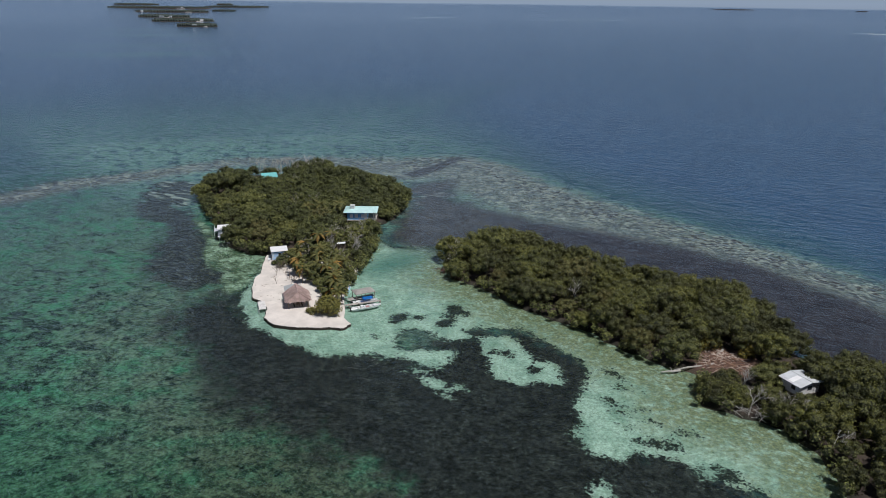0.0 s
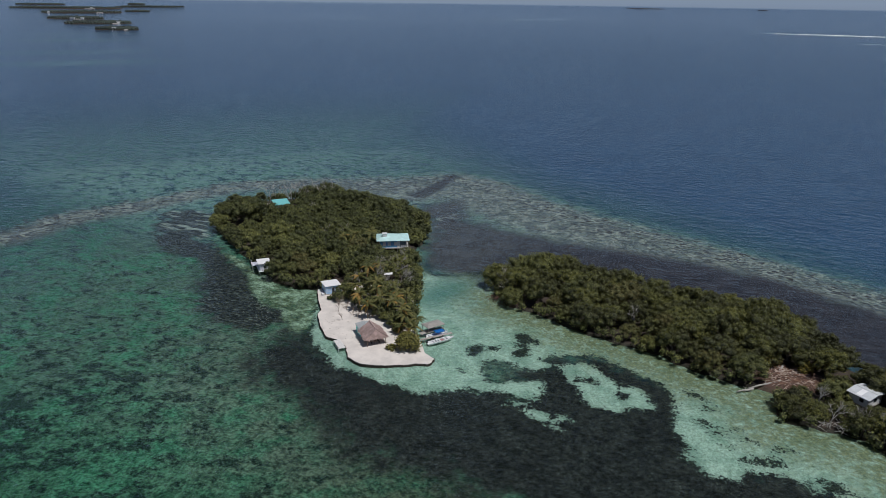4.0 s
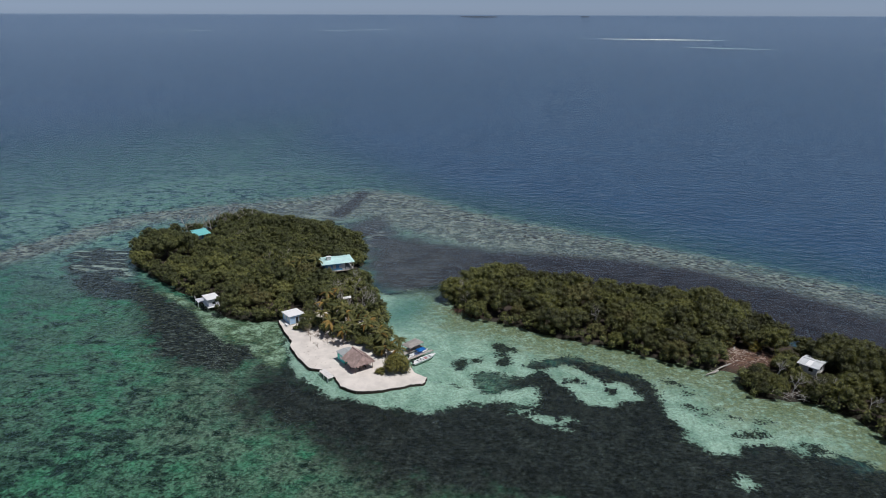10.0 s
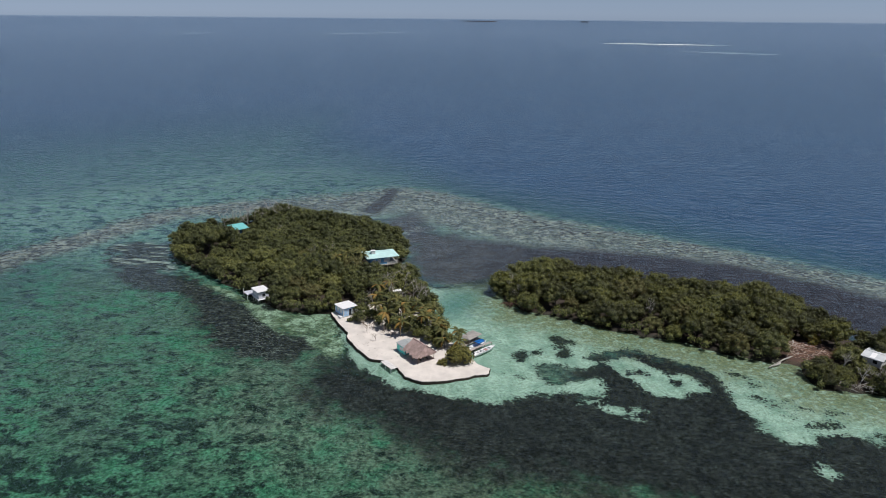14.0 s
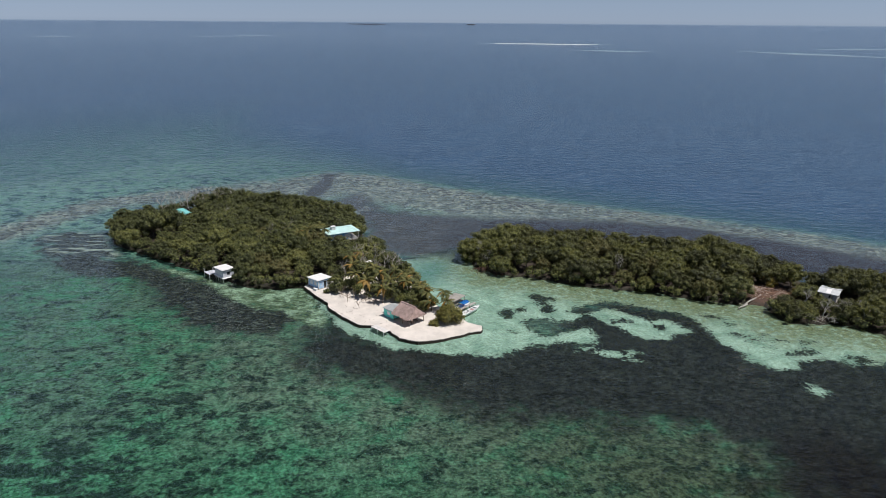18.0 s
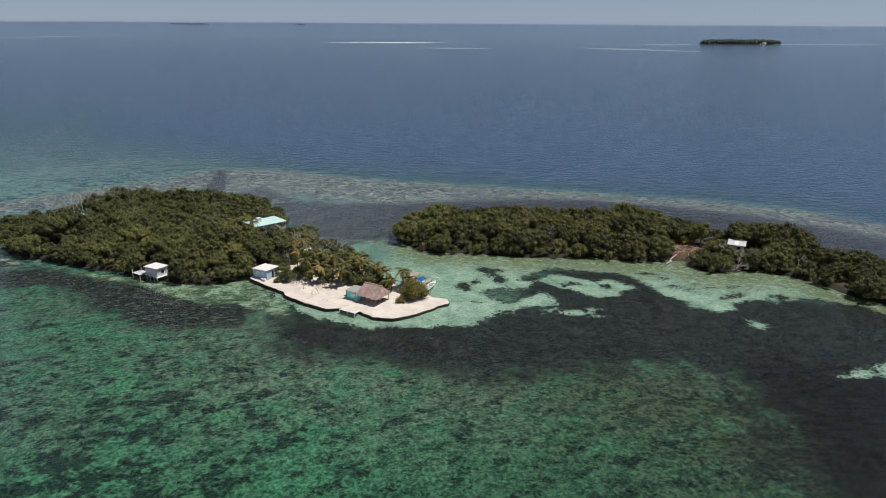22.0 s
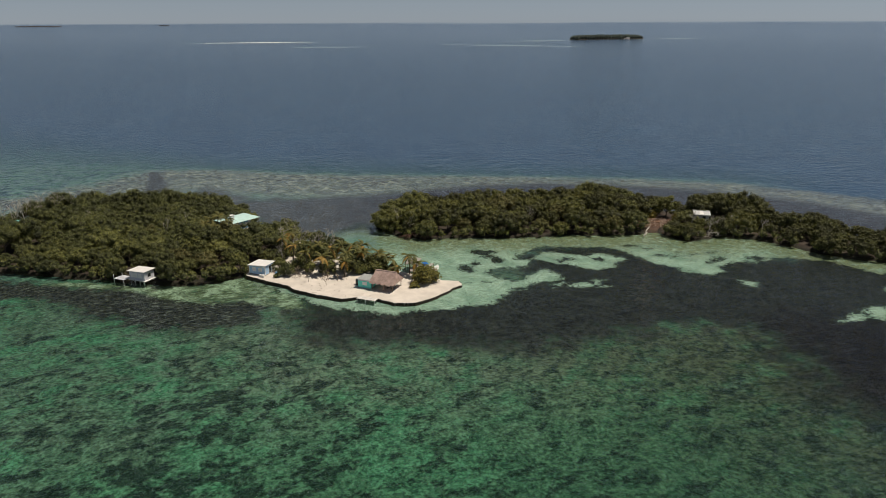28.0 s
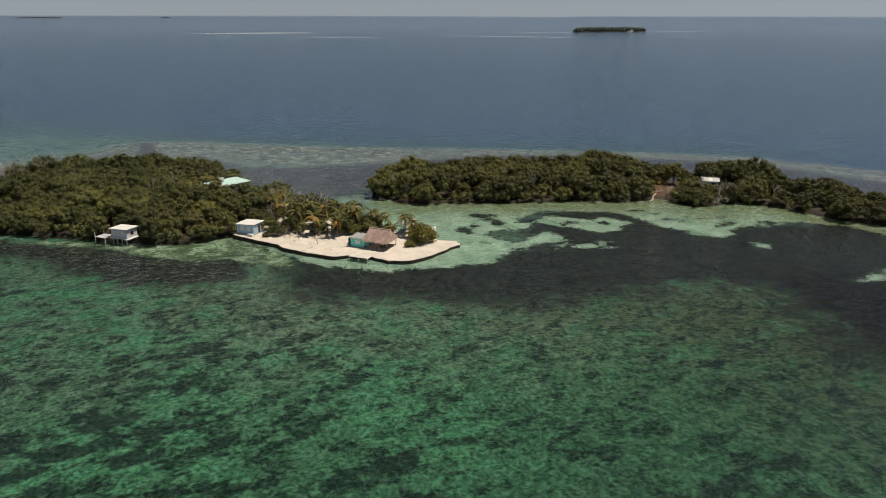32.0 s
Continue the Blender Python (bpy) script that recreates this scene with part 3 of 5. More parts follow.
    crumbs = math_node(nt, "MULTIPLY", math_node(nt, "ADD", math_node(nt, "SUBTRACT", n_tiny, 0.5), math_node(nt, "SUBTRACT", n_fine, 0.5)), 5.5)
    ragged = math_node(nt, "ADD", math_node(nt, "ADD", attr("sand"), math_node(nt, "MULTIPLY", wob, 0.20)), crumbs)
    grit = math_node(nt, "MULTIPLY", ramp(nt, ragged, -0.45, 0.45), mouth)
    col = mix(nt, grit, col, sand)
    tufts = math_node(nt, "MULTIPLY", ramp(nt, n_fine, 0.66, 0.69), edge("sand", 0.6, 3.0, 0.2))
    col = mix(nt, math_node(nt, "MULTIPLY", tufts, 0.8), col, (0.022, 0.048, 0.036))
    col = mix(nt, math_node(nt, "MULTIPLY", ramp(nt, attr("bars"), -30, 12), 0.5), col, (0.13, 0.24, 0.21))
    # tufts, stones and hollows too small to tell apart
    grain = nt.nodes.new("ShaderNodeMix")
    grain.data_type, grain.blend_type = "RGBA", "MULTIPLY"
    nt.links.new(math_node(nt, "SUBTRACT", 1.0, math_node(nt, "MULTIPLY", grit, 0.55)), grain.inputs[0])
    nt.links.new(col, grain.inputs[6])
    nt.links.new(mix(nt, ramp(nt, noise_at(nt, 1.3, 7, 0.78), 0.40, 0.60), (0.60, 0.60, 0.60), (1.38, 1.38, 1.38)), grain.inputs[7])
    nt.links.new(grain.outputs[2], sh.inputs["Base Color"])
    sh.inputs["Roughness"].default_value = 1.0
    sh.inputs["Specular IOR Level"].default_value = 0.0
    return mat


def near_steps(lo, a, b, hi):
    """Grid lines every 0.65 m between a and b, 1.4 m out to lo and hi, then ever wider."""
    wide = axis_steps(lo, hi, 1.4)
    return np.concatenate([wide[wide < a - 0.4], np.arange(a, b, 0.65), wide[wide > b + 0.4]])


bed_x, bed_y = near_steps(-260, -100, 112, 190), near_steps(-125, -64, 66, 265)
bed = sheet("sea_bed", bed_x, bed_y, bed_depth, bed_material(), (
    ("sand", a_sand), ("grass", a_grass), ("front", lambda x, y: polydist(x, y, GRASS)), ("clumpy", lambda x, y: disc(x, y, -98, -62, 86, 56, 8)), ("side", a_side), ("shelf", a_shelf), ("bars", far_bars),
    ("flats", lambda x, y: polydist(x, y, FLATS)), ("sandy", lambda x, y: polydist(x, y, SANDY)), ("streaks", lambda x, y: polydist(x, y, STREAKS)),
    ("pool", lambda x, y: disc(x, y, -13.5, 44, 6, 11, -15)), ("lagoon", lambda x, y: np.maximum(polydist(x, y, LAGOON), polydist(x, y, PATCH_FAR))), ("inner_flat", lambda x, y: 8 - x), ("gentle", gentle_side), ("lush", lambda x, y: np.minimum(-28 - y, 40 - x)), ("olive", lambda x, y: np.minimum(x + 0.15 * (y + 60), -34 - y)), ("spike", lambda x, y: polydist(x, y, SPIKE)), ("washed", lambda x, y: disc(x, y, -41, 114, 9, 24, 0)), ("brown", lambda x, y: polydist(x, y, BROWN)), ("mouth", lambda x, y: 63 - y), ("east", lambda x, y: polydist(x, y, EAST)), ("south", lambda x, y: 60 - y + 0.35 * (-130 - x) * (x < -130))))
tagged(bed, "pale sand, dark seagrass and green coral bottom under the water", "sea bed", kind="structure")


def water_material():
    mat, nt, sh = material("sea_water")
    chop = noise_at(nt, 1.5, 5, 0.65, (1.0, 1.7, 1.0), 25)
    swell = noise_at(nt, 0.22, 4, 0.6, (1.0, 2.2, 1.0), 18)
    ripple = noise_at(nt, 0.24, 3, 0.6, (0.75, 1.2, 1.0), 20)
    roll = noise_at(nt, 0.12, 3, 0.6, (0.65, 1.2, 1.0), 24)
    sea = nt.nodes.new("ShaderNodeAttribute")           # the reef keeps the swell out of the lagoon
    sea.attribute_name = "open_sea"
    waves = math_node(nt, "ADD", math_node(nt, "MULTIPLY", ripple, 1.0), math_node(nt, "MULTIPLY", roll, 0.9))
    h = math_node(nt, "ADD", math_node(nt, "MULTIPLY", chop, 0.16), math_node(nt, "MULTIPLY", swell, 0.30))
    h = math_node(nt, "ADD", h, math_node(nt, "MULTIPLY", waves, sea.outputs["Fac"]))
    calm = nt.nodes.new("ShaderNodeAttribute")          # waves too far off to tell apart
    calm.attribute_name = "wave_size"
    h = math_node(nt, "MULTIPLY", h, calm.outputs["Fac"])
    b = node(nt, "ShaderNodeBump", Height=h, Strength=1.0, Distance=0.9)
    clear = node(nt, "ShaderNodeBsdfTransparent", Color=(0.90, 0.98, 0.97, 1))
    gloss = node(nt, "ShaderNodeBsdfGlossy", Color=(1, 1, 1, 1), Roughness=0.10, Normal=b.outputs[0])
    fres = node(nt, "ShaderNodeFresnel", IOR=1.26, Normal=b.outputs[0])
    mx = nt.nodes.new("ShaderNodeMixShader")
    nt.links.new(fres.outputs[0], mx.inputs[0])
    nt.links.new(clear.outputs[0], mx.inputs[1])
    nt.links.new(gloss.outputs[0], mx.inputs[2])
    nt.links.new(mx.outputs[0], nt.nodes["Material Output"].inputs["Surface"])
    return mat


water = sheet("water", axis_steps(-260, 190, 15.0), axis_steps(-125, 265, 15.0), lambda x, y: far_rise(x, y), water_material(), (("open_sea", lambda x, y: np.clip(0.9 - (a_side(x, y) + 20) / 50, 0.22, 1)), ("wave_size", lambda x, y: 1 - 0.55 * np.clip((np.hypot(x, y) - 500) / 2600, 0, 1))))
tagged(water, "clear tropical sea, lightly rippled, reaching the horizon", "sea", kind="structure")


# ---- ground of the islands ----
def mound(name, outline, top, mat, label, ragged=0.6, skirt=1.0, step=1.0, inset=0.0):
    xs = [p[0] for p in outline]
    ys = [p[1] for p in outline]
    gx = np.arange(min(xs) - 4, max(xs) + 4, step)
    gy = np.arange(min(ys) - 4, max(ys) + 4, step)
    X, Y = np.meshgrid(gx, gy)
    d = polydist(X, Y, outline)
    rough = np.array([noise.noise((x * 0.25, y * 0.25, 3.1)) for x, y in zip(X.ravel(), Y.ravel())]).reshape(X.shape)
    d = d + rough * ragged * 2 - inset
    Z = np.where(d > 0, top * np.clip(d / skirt, 0, 1) ** 0.6 + 0.12 * rough, np.maximum(d * 0.8, -1.6)) - 0.02
    keep = d > -2.2
    index = -np.ones(X.shape, int)
    index[keep] = np.arange(keep.sum())
    verts = np.stack([X[keep], Y[keep], Z[keep]], 1)
    quad = keep[:-1, :-1] & keep[1:, :-1] & keep[:-1, 1:] & keep[1:, 1:]
    r, c = np.nonzero(quad)
    faces = np.stack([index[r, c], index[r, c + 1], index[r + 1, c + 1], index[r + 1, c]], 1)
    me = bpy.data.meshes.new(name)
    me.from_pydata(verts.tolist(), [], faces.tolist())
    me.materials.append(mat)
    me.shade_smooth()
    return tagged(new(name, me), label, "ground", kind="structure")


mound("ground_west", WEST, 0.30, MUD, "dark leaf-littered mud under the mangroves", 0.7, 1.5, 1.0, 1.3)
mound("ground_east", EAST, 0.30, MUD, "dark leaf-littered mud under the long mangrove bank", 0.7, 1.5, 1.0, 1.3)
mound("clearing_soil", [(75, 20.5), (77, 17.5), (80, 16.5), (84, 17), (90, 17), (94, 20), (92, 27), (87, 32), (81, 30), (76, 25)], 0.55, SOIL, "bare reddish-brown soil cleared among mangroves", 0.5, 2.0, 0.7)
mound("yard_sand", [(-119, 103), (-113, 100), (-111, 107), (-116, 110), (-121, 107)], 0.55, SAND, "pale sandy yard among trees", 0.5, 1.5, 0.8)


def sand_spit():
    bm = bmesh.new()
    top = [bm.verts.new((x, y, 0.48)) for x, y in SPIT]
    low = [bm.verts.new((x, y, -1.8)) for x, y in SPIT]
    face = bm.faces.new(top)
    if face.normal.z < 0:
        face.normal_flip()
    for i in range(len(top)):
        j = (i + 1) % len(top)
        bm.faces.new((low[i], low[j], top[j], top[i]))
    bmesh.ops.triangulate(bm, faces=[face])
    bmesh.ops.recalc_face_normals(bm, faces=bm.faces)
    ob = part("sand_spit", bm, SAND)
    return tagged(ob, "flat white coral-sand point behind a timber seawall", "beach", kind="structure")


sand_spit()


# ---- trees ----
def lobes_mesh(name, lobes, rng, per_lobe, leaf, mats, core=0.82, flat=1.0, spread=False):
    """Leaf clumps on a bunch of round lobes, over solid cores in the second material; LEAF_CORE has gap shade painted
    in. lobes: x, y, z, radius.
    """
    verts, faces, kinds = [], [], []
    ico = bmesh.new()
    bmesh.ops.create_icosphere(ico, subdivisions=1, radius=1)
    iv = np.array([v.co[:] for v in ico.verts])
    ico.verts.index_update()
    itri = [[v.index for v in f.verts] for f in ico.faces]
    ico.free()
    n0 = 0
    for x, y, z, r in lobes:
        w = iv * (r * core) * (1 + rng.uniform(-0.12, 0.12, (len(iv), 1))) * (1, 1, flat) + (x, y, z)
        verts.append(w)
        faces += [[a + n0 for a in t] for t in itri]
        kinds += [1] * len(itri)
        n0 += len(iv)
        n = int(per_lobe * (r / 1.1) ** 1.6) if spread else per_lobe
        d = rng.normal(size=(n, 3))
        d[:, 2] += 0.35
        d /= np.linalg.norm(d, axis=1)[:, None]
        c = d * r * rng.uniform(0.72, 1.38, (n, 1)) ** 1.0 * (1, 1, flat) + (x, y, z)
        a = np.cross(d, rng.normal(size=(n, 3)))
        a /= np.linalg.norm(a, axis=1)[:, None] + 1e-9
        b = np.cross(d, a)
        a = a + d * rng.uniform(-0.75, 0.75, (n, 1))
        b = b + d * rng.uniform(-0.75, 0.75, (n, 1))
        s = leaf * rng.uniform(0.55, 1.25, (n, 1))
        lift = d * s * 0.25
        quad = np.stack([c - a * s, c - b * s * 0.75 + lift, c + a * s, c + b * s * 0.75 + lift], 1).reshape(-1, 3)
        verts.append(quad)
        faces += [[n0 + 4 * k, n0 + 4 * k + 1, n0 + 4 * k + 2, n0 + 4 * k + 3] for k in range(n)]
        kinds += [0] * n
        n0 += 4 * n
    me = bpy.data.meshes.new(name)
    me.from_pydata(np.concatenate(verts).tolist(), [], faces)
    for m in mats:
        me.materials.append(m)
    me.polygons.foreach_set("material_index", kinds)
    me.polygons.foreach_set("use_smooth", [k == 1 for k in kinds])
    return me


def crown_lobes(rng, R, H):
    """Lobes of a broad, knobbly mangrove crown of radius R on a tree of height H: many small heads with dark gaps."""
    out = [(rng.uniform(-0.1, 0.1) * R, rng.uniform(-0.1, 0.1) * R, H - R * 0.66, R * 0.46)]
    for k in range(6):
        a, q = k * math.tau / 6 + rng.uniform(-0.5, 0.5), rng.uniform(0.48, 0.64)
        r = R * rng.uniform(0.26, 0.42)
        out.append((R * q * math.cos(a), R * q * math.sin(a), H * rng.uniform(0.56, 0.82) - r * 0.5, r))
    for k in range(13):
        a, q = k * 2.4 + rng.uniform(-0.4, 0.4), math.sqrt((k + 0.5) / 13) * 0.92
        r = R * rng.uniform(0.15, 0.25)
        out.append((R * q * math.cos(a), R * q * math.sin(a), H * (1.0 - 0.34 * q * q) * rng.uniform(0.92, 1.03) - r * 0.7, r))
    for k in range(8):
        a = k * math.tau / 8 + rng.uniform(-0.35, 0.35)
        r = R * rng.uniform(0.18, 0.32)
        out.append(((R - r * 0.6) * math.cos(a), (R - r * 0.6) * math.sin(a), H * rng.uniform(0.22, 0.52), r))
    return out


def trunk_mesh(rng, H, R, roots=5):
    bm = bmesh.new()
    lean = rng.uniform(-0.3, 0.3, 2)
    tube(bm, [(0, 0, -0.3), (lean[0] * 0.5, lean[1] * 0.5, H * 0.25), (lean[0], lean[1], H * 0.6)], [0.16, 0.13, 0.07], 6)
    for k in range(4):
        a = k * math.tau / 4 + rng.uniform(-0.5, 0.5)
        tube(bm, [(lean[0] * 0.5, lean[1] * 0.5, H * 0.25), (math.cos(a) * R * 0.35, math.sin(a) * R * 0.35, H * 0.45), (math.cos(a) * R * 0.7, math.sin(a) * R * 0.7, H * 0.62)], [0.09, 0.06, 0.03], 5)
    for k in range(roots):
        a = k * math.tau / roots + rng.uniform(-0.4, 0.4)
        tube(bm, [(0, 0, 0.8), (math.cos(a) * 0.6, math.sin(a) * 0.6, 0.55), (math.cos(a) * 1.1, math.sin(a) * 1.1, -0.5)], [0.06, 0.05, 0.04], 4)
    return mesh_of("trunk", bm, BARK)


rng = np.random.default_rng(11)
PROTO = []
for k in range(11):
    R, H = 3.1 + 0.45 * (k % 3), 6.0
    lobes = crown_lobes(rng, R, H)
    PROTO.append((lobes_mesh("crown", lobes, rng, 175, 0.120, (LEAF if k < 6 else LEAF_EAST_SHADED, LEAF_CORE), 0.82, 0.86, True), trunk_mesh(rng, H, R)))

CLEAR = [(84, 23.2, 6.5), (79.5, 18.5, 4.6), (81, 20.5, 6.0), (90, 21, 4.4), (91.5, 11.5, 2.4), (89, 3.5, 2.4), (98.3, 15.4, 5.4), (-43.2, 73, 7.0), (-31.9, 43.4, 3.0), (-40.5, 67.2, 3.8), (-46.5, 66.5, 2.6), (-108.2, 102.6, 4.2), (-115.5, 105, 4.4), (-108, 110, 4.5), (-44.8, 29.8, 4.6), (-75, 38.0, 4.9), (-79.5, 40, 3), (-26, 26, 3.0), (-36, 79, 2.5)]
NOTREE = [(-46, 24), (-40, 27), (-33, 21.5), (-25, 19), (-18, 14), (-12, 9), (-4, 6), (4, 0), (-16, -12), (-50, 5)]


def tree_spots(outline, spacing, inset, rng):
    xs = [p[0] for p in outline]
    ys = [p[1] for p in outline]
    spots = []
    tries = rng.uniform((min(xs), min(ys)), (max(xs), max(ys)), (9000, 2))
    ok = polydist(tries[:, 0], tries[:, 1], outline)
    bare = polydist(tries[:, 0], tries[:, 1], NOTREE)
    for (x, y), d, nb in zip(tries, ok, bare):
        if d < inset or nb > -1.0 or any(math.hypot(x - a, y - b) < r for a, b, r in CLEAR):
            continue
        if all((x - a) ** 2 + (y - b) ** 2 > spacing * spacing for a, b, *_ in spots):
            spots.append((x, y, d))
    return spots


LOW = [(-31.5, 40.0, 5, 2.4), (96, 11, 11, 3.9), (98, 9, 6, 3.8), (87, 8, 8, 3.0), (92, 6, 7, 3.2), (-103, 94, 10, 3.6), (-42, 66, 9, 3.0), (-108, 102, 8, 3.4)]


def canopy(x, y, d, island):
    """Height of the trees: low along the water, tallest well inside."""
    if island == "west":
        h = 4.3 + 3.6 * min(1, d / 14) - 1.4 * max(0, min(1, (40 - y) / 25))
    else:
        h = 5.5 + 2.6 * min(1, d / 12) - 0.8 * max(0, min(1, (5 - y) / 30)) + 0.9 * max(0, 1 - abs(x - 12) / 16)
    for hx, hy, reach, cap in LOW:
        away = math.hypot(x - hx, y - hy)
        if away < reach:
            h = min(h, cap + 0.12 * away)
    return h * (1 + 0.26 * noise.noise((x * 0.10, y * 0.10, 7.7)))


single, rest = [], []
for island, outline in (("west", WEST), ("east", EAST)):
    for x, y, d in tree_spots(outline, 4.9, 1.0, rng):
        near = y < 78 if island == "west" else x < 104
        (single if near else rest).append((x, y, d, island))
rest += single[290:]
single = single[:290]


def tree_pose(x, y, d, island):
    h = canopy(x, y, d, island) * rng.uniform(0.66, 1.24)
    s = h / 6.0
    w = min(1.4, max(0.7, s * rng.uniform(0.85, 1.2)))
    return Matrix.Translation((x, y, 0.15)) @ Matrix.Rotation(rng.uniform(0, math.tau), 4, "Z") @ Matrix.Diagonal((w, w, s, 1)), h


for n, (x, y, d, island) in enumerate(single):
    m, h = tree_pose(x, y, d, island)
    crown, trunk = PROTO[int(rng.integers(6)) + (5 if island == "east" else 0)]
    tall = "tall" if h > 7.2 else "low" if h < 5.0 else "middling"
    where = "at the water's edge" if d < 3.5 else "deep in the grove"
    ob = thing("mangrove_tree", m, f"{tall} mangrove tree with dense olive crown {where}", "tree", f"mangroves of the {island} island")
    part("crown", crown, None, ob)
    part("trunk", trunk, None, ob)


def joined(name, spots, label):
    vs, fs, ks, n0 = [], [], [], 0
    for x, y, d, island in spots:
        m, h = tree_pose(x, y, d, island)
        me = PROTO[int(rng.integers(6)) + (5 if island == "east" else 0)][0]
        co = np.empty(len(me.vertices) * 3)
        me.vertices.foreach_get("co", co)
        a = np.array(m)
        vs.append(co.reshape(-1, 3) @ a[:3, :3].T + a[:3, 3])
        fs += [[v + n0 for v in p.vertices] for p in me.polygons]
        ks += [p.material_index for p in me.polygons]
        n0 += len(me.vertices)
    me = bpy.data.meshes.new(name)
    me.from_pydata(np.concatenate(vs).tolist(), [], fs)
    me.materials.append(LEAF if spots[0][3] == "west" else LEAF_EAST_SHADED)
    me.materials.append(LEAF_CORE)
    me.polygons.foreach_set("material_index", ks)
    return tagged(new(name, me), label, "woods", kind="stuff")


joined("mangrove_woods", [s for s in rest if s[3] == "west"], "closed olive mangrove canopy on the far side of the island")
joined("mangrove_woods", [s for s in rest if s[3] == "east"], "closed olive mangrove canopy, darkened by painted cloud shade, trailing off along the bank")

# low fringe of leaves over the water's edge
fringe = []
for island, outline in (("west", WEST), ("east", EAST)):
    for x, y, d in tree_spots(outline, 1.7, -0.5, rng):
        if d < 2.4:
            fringe.append((x, y, rng.uniform(0.9, 2.2), rng.uniform(0.8, 1.35)))
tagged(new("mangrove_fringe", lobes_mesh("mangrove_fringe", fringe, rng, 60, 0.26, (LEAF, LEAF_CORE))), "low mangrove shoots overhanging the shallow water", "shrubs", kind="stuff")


# ---- buildings ----
def axes_at(x, y, z, degrees):
    return pose(x, y, z, 0, 0, degrees)


def shed_roof(x0, y0, x1, y1, z0, z1, thick=0.10):
    """A single-pitch roof sheet, z0 at x0 and z1 at x1."""
    bm = bmesh.new()
    box(bm, x0, y0, 0, x1, y1, thick)
    for v in bm.verts:
        v.co.z += z0 + (z1 - z0) * (v.co.x - x0) / (x1 - x0)
    return bm


def hip_roof(x0, y0, x1, y1, z0, z1, ridge0, ridge1, thick=0.10):
    bm = bmesh.new()
    ym = (y0 + y1) / 2
    for dz, flip in ((0, False), (-thick, True)):
        c = [bm.verts.new((x, y, z0 + dz)) for x, y in ((x0, y0), (x1, y0), (x1, y1), (x0, y1))]
        r = [bm.verts.new((x, ym, z1 + dz)) for x in (ridge0, ridge1)]
        for f in ((c[0], c[1], r[1], r[0]), (c[2], c[3], r[0], r[1]), (c[1], c[2], r[1]), (c[3], c[0], r[0])):
            bm.faces.new(f[::-1] if flip else f)
        if not flip:
            upper = c
    for i in range(4):
        j = (i + 1) % 4
        bm.faces.new((upper[i], c[i], c[j], upper[j]))
    return bm


def walls(parent, x0, y0, x1, y1, z0, z1, mat, t=0.10):
    part("wall", boxm(x0, y0, z0, x1, y0 + t, z1), mat, parent)
    part("wall", boxm(x0, y1 - t, z0, x1, y1, z1), mat, parent)
    part("wall", boxm(x0, y0 + t, z0, x0 + t, y1 - t, z1), mat, parent)
    part("wall", boxm(x1 - t, y0 + t, z0, x1, y1 - t, z1), mat, parent)


def framed(name, parent, side, a0, a1, z0, z1, at, fill, frame_mat, label=""):
    """A shutter, window or door set 3 cm proud on a wall: side 'x' or 'y' is the wall's normal."""
    def slab(u0, u1, w0, w1, d0, d1):
        if side == "x":
            return boxm(min(d0, d1), u0, w0, max(d0, d1), u1, w1)
        return boxm(u0, min(d0, d1), w0, u1, max(d0, d1), w1)
    out = 1 if at[1] > 0 else -1
    d = at[0]
    ob = part(name, slab(a0, a1, z0, z1, d, d + out * 0.03), fill, parent, label)
    for u0, u1, w0, w1 in ((a0 - 0.08, a1 + 0.08, z1, z1 + 0.08), (a0 - 0.08, a1 + 0.08, z0 - 0.08, z0), (a0 - 0.08, a0, z0, z1), (a1, a1 + 0.08, z0, z1)):
        part("frame", slab(u0, u1, w0, w1, d, d + out * 0.05), frame_mat, ob)
    return ob


def blue_cabin():
    ob = thing("cabin", axes_at(-44.8, 29.9, 0.50, -47), "small pale blue wooden cabin with flat white roof on the sand", "cabin")
    part("floor", boxm(-2.6, -2.3, 0, 2.6, 2.3, 0.18), WOOD, ob)
    walls(ob, -2.5, -2.2, 2.5, 2.2, 0.18, 2.45, PALE_BLUE)
    part("roof", shed_roof(-2.85, -2.5, 2.85, 2.5, 2.50, 2.75, 0.09), ROOF_WHITE, ob, "white painted sheet roof")
    part("fascia", boxm(-2.9, -2.54, 2.42, 2.9, -2.5, 2.62), WHITE, ob)
    for x in (-1.4, 0.5):
        framed("shutter", ob, "y", x, x + 1.0, 1.0, 1.95, (-2.2, -1), WHITE, WHITE, "closed white shutter")
    framed("door", ob, "x", -0.35, 0.45, 0.2, 2.15, (2.5, 1), GLASS, WHITE, "dark open doorway")
    framed("panel", ob, "x", 0.8, 2.0, 0.3, 2.2, (2.5, 1), WHITE, WHITE, "white board panel")
    framed("shutter", ob, "x", -1.8, -0.9, 1.0, 1.95, (2.5, 1), PALE_BLUE, WHITE)
    for x, y in ((-2.5, -2.2), (2.5, -2.2), (2.5, 2.2), (-2.5, 2.2)):
        part("corner_board", boxm(x - 0.07, y - 0.07, 0.18, x + 0.07, y + 0.07, 2.45), WHITE, ob)
    return ob


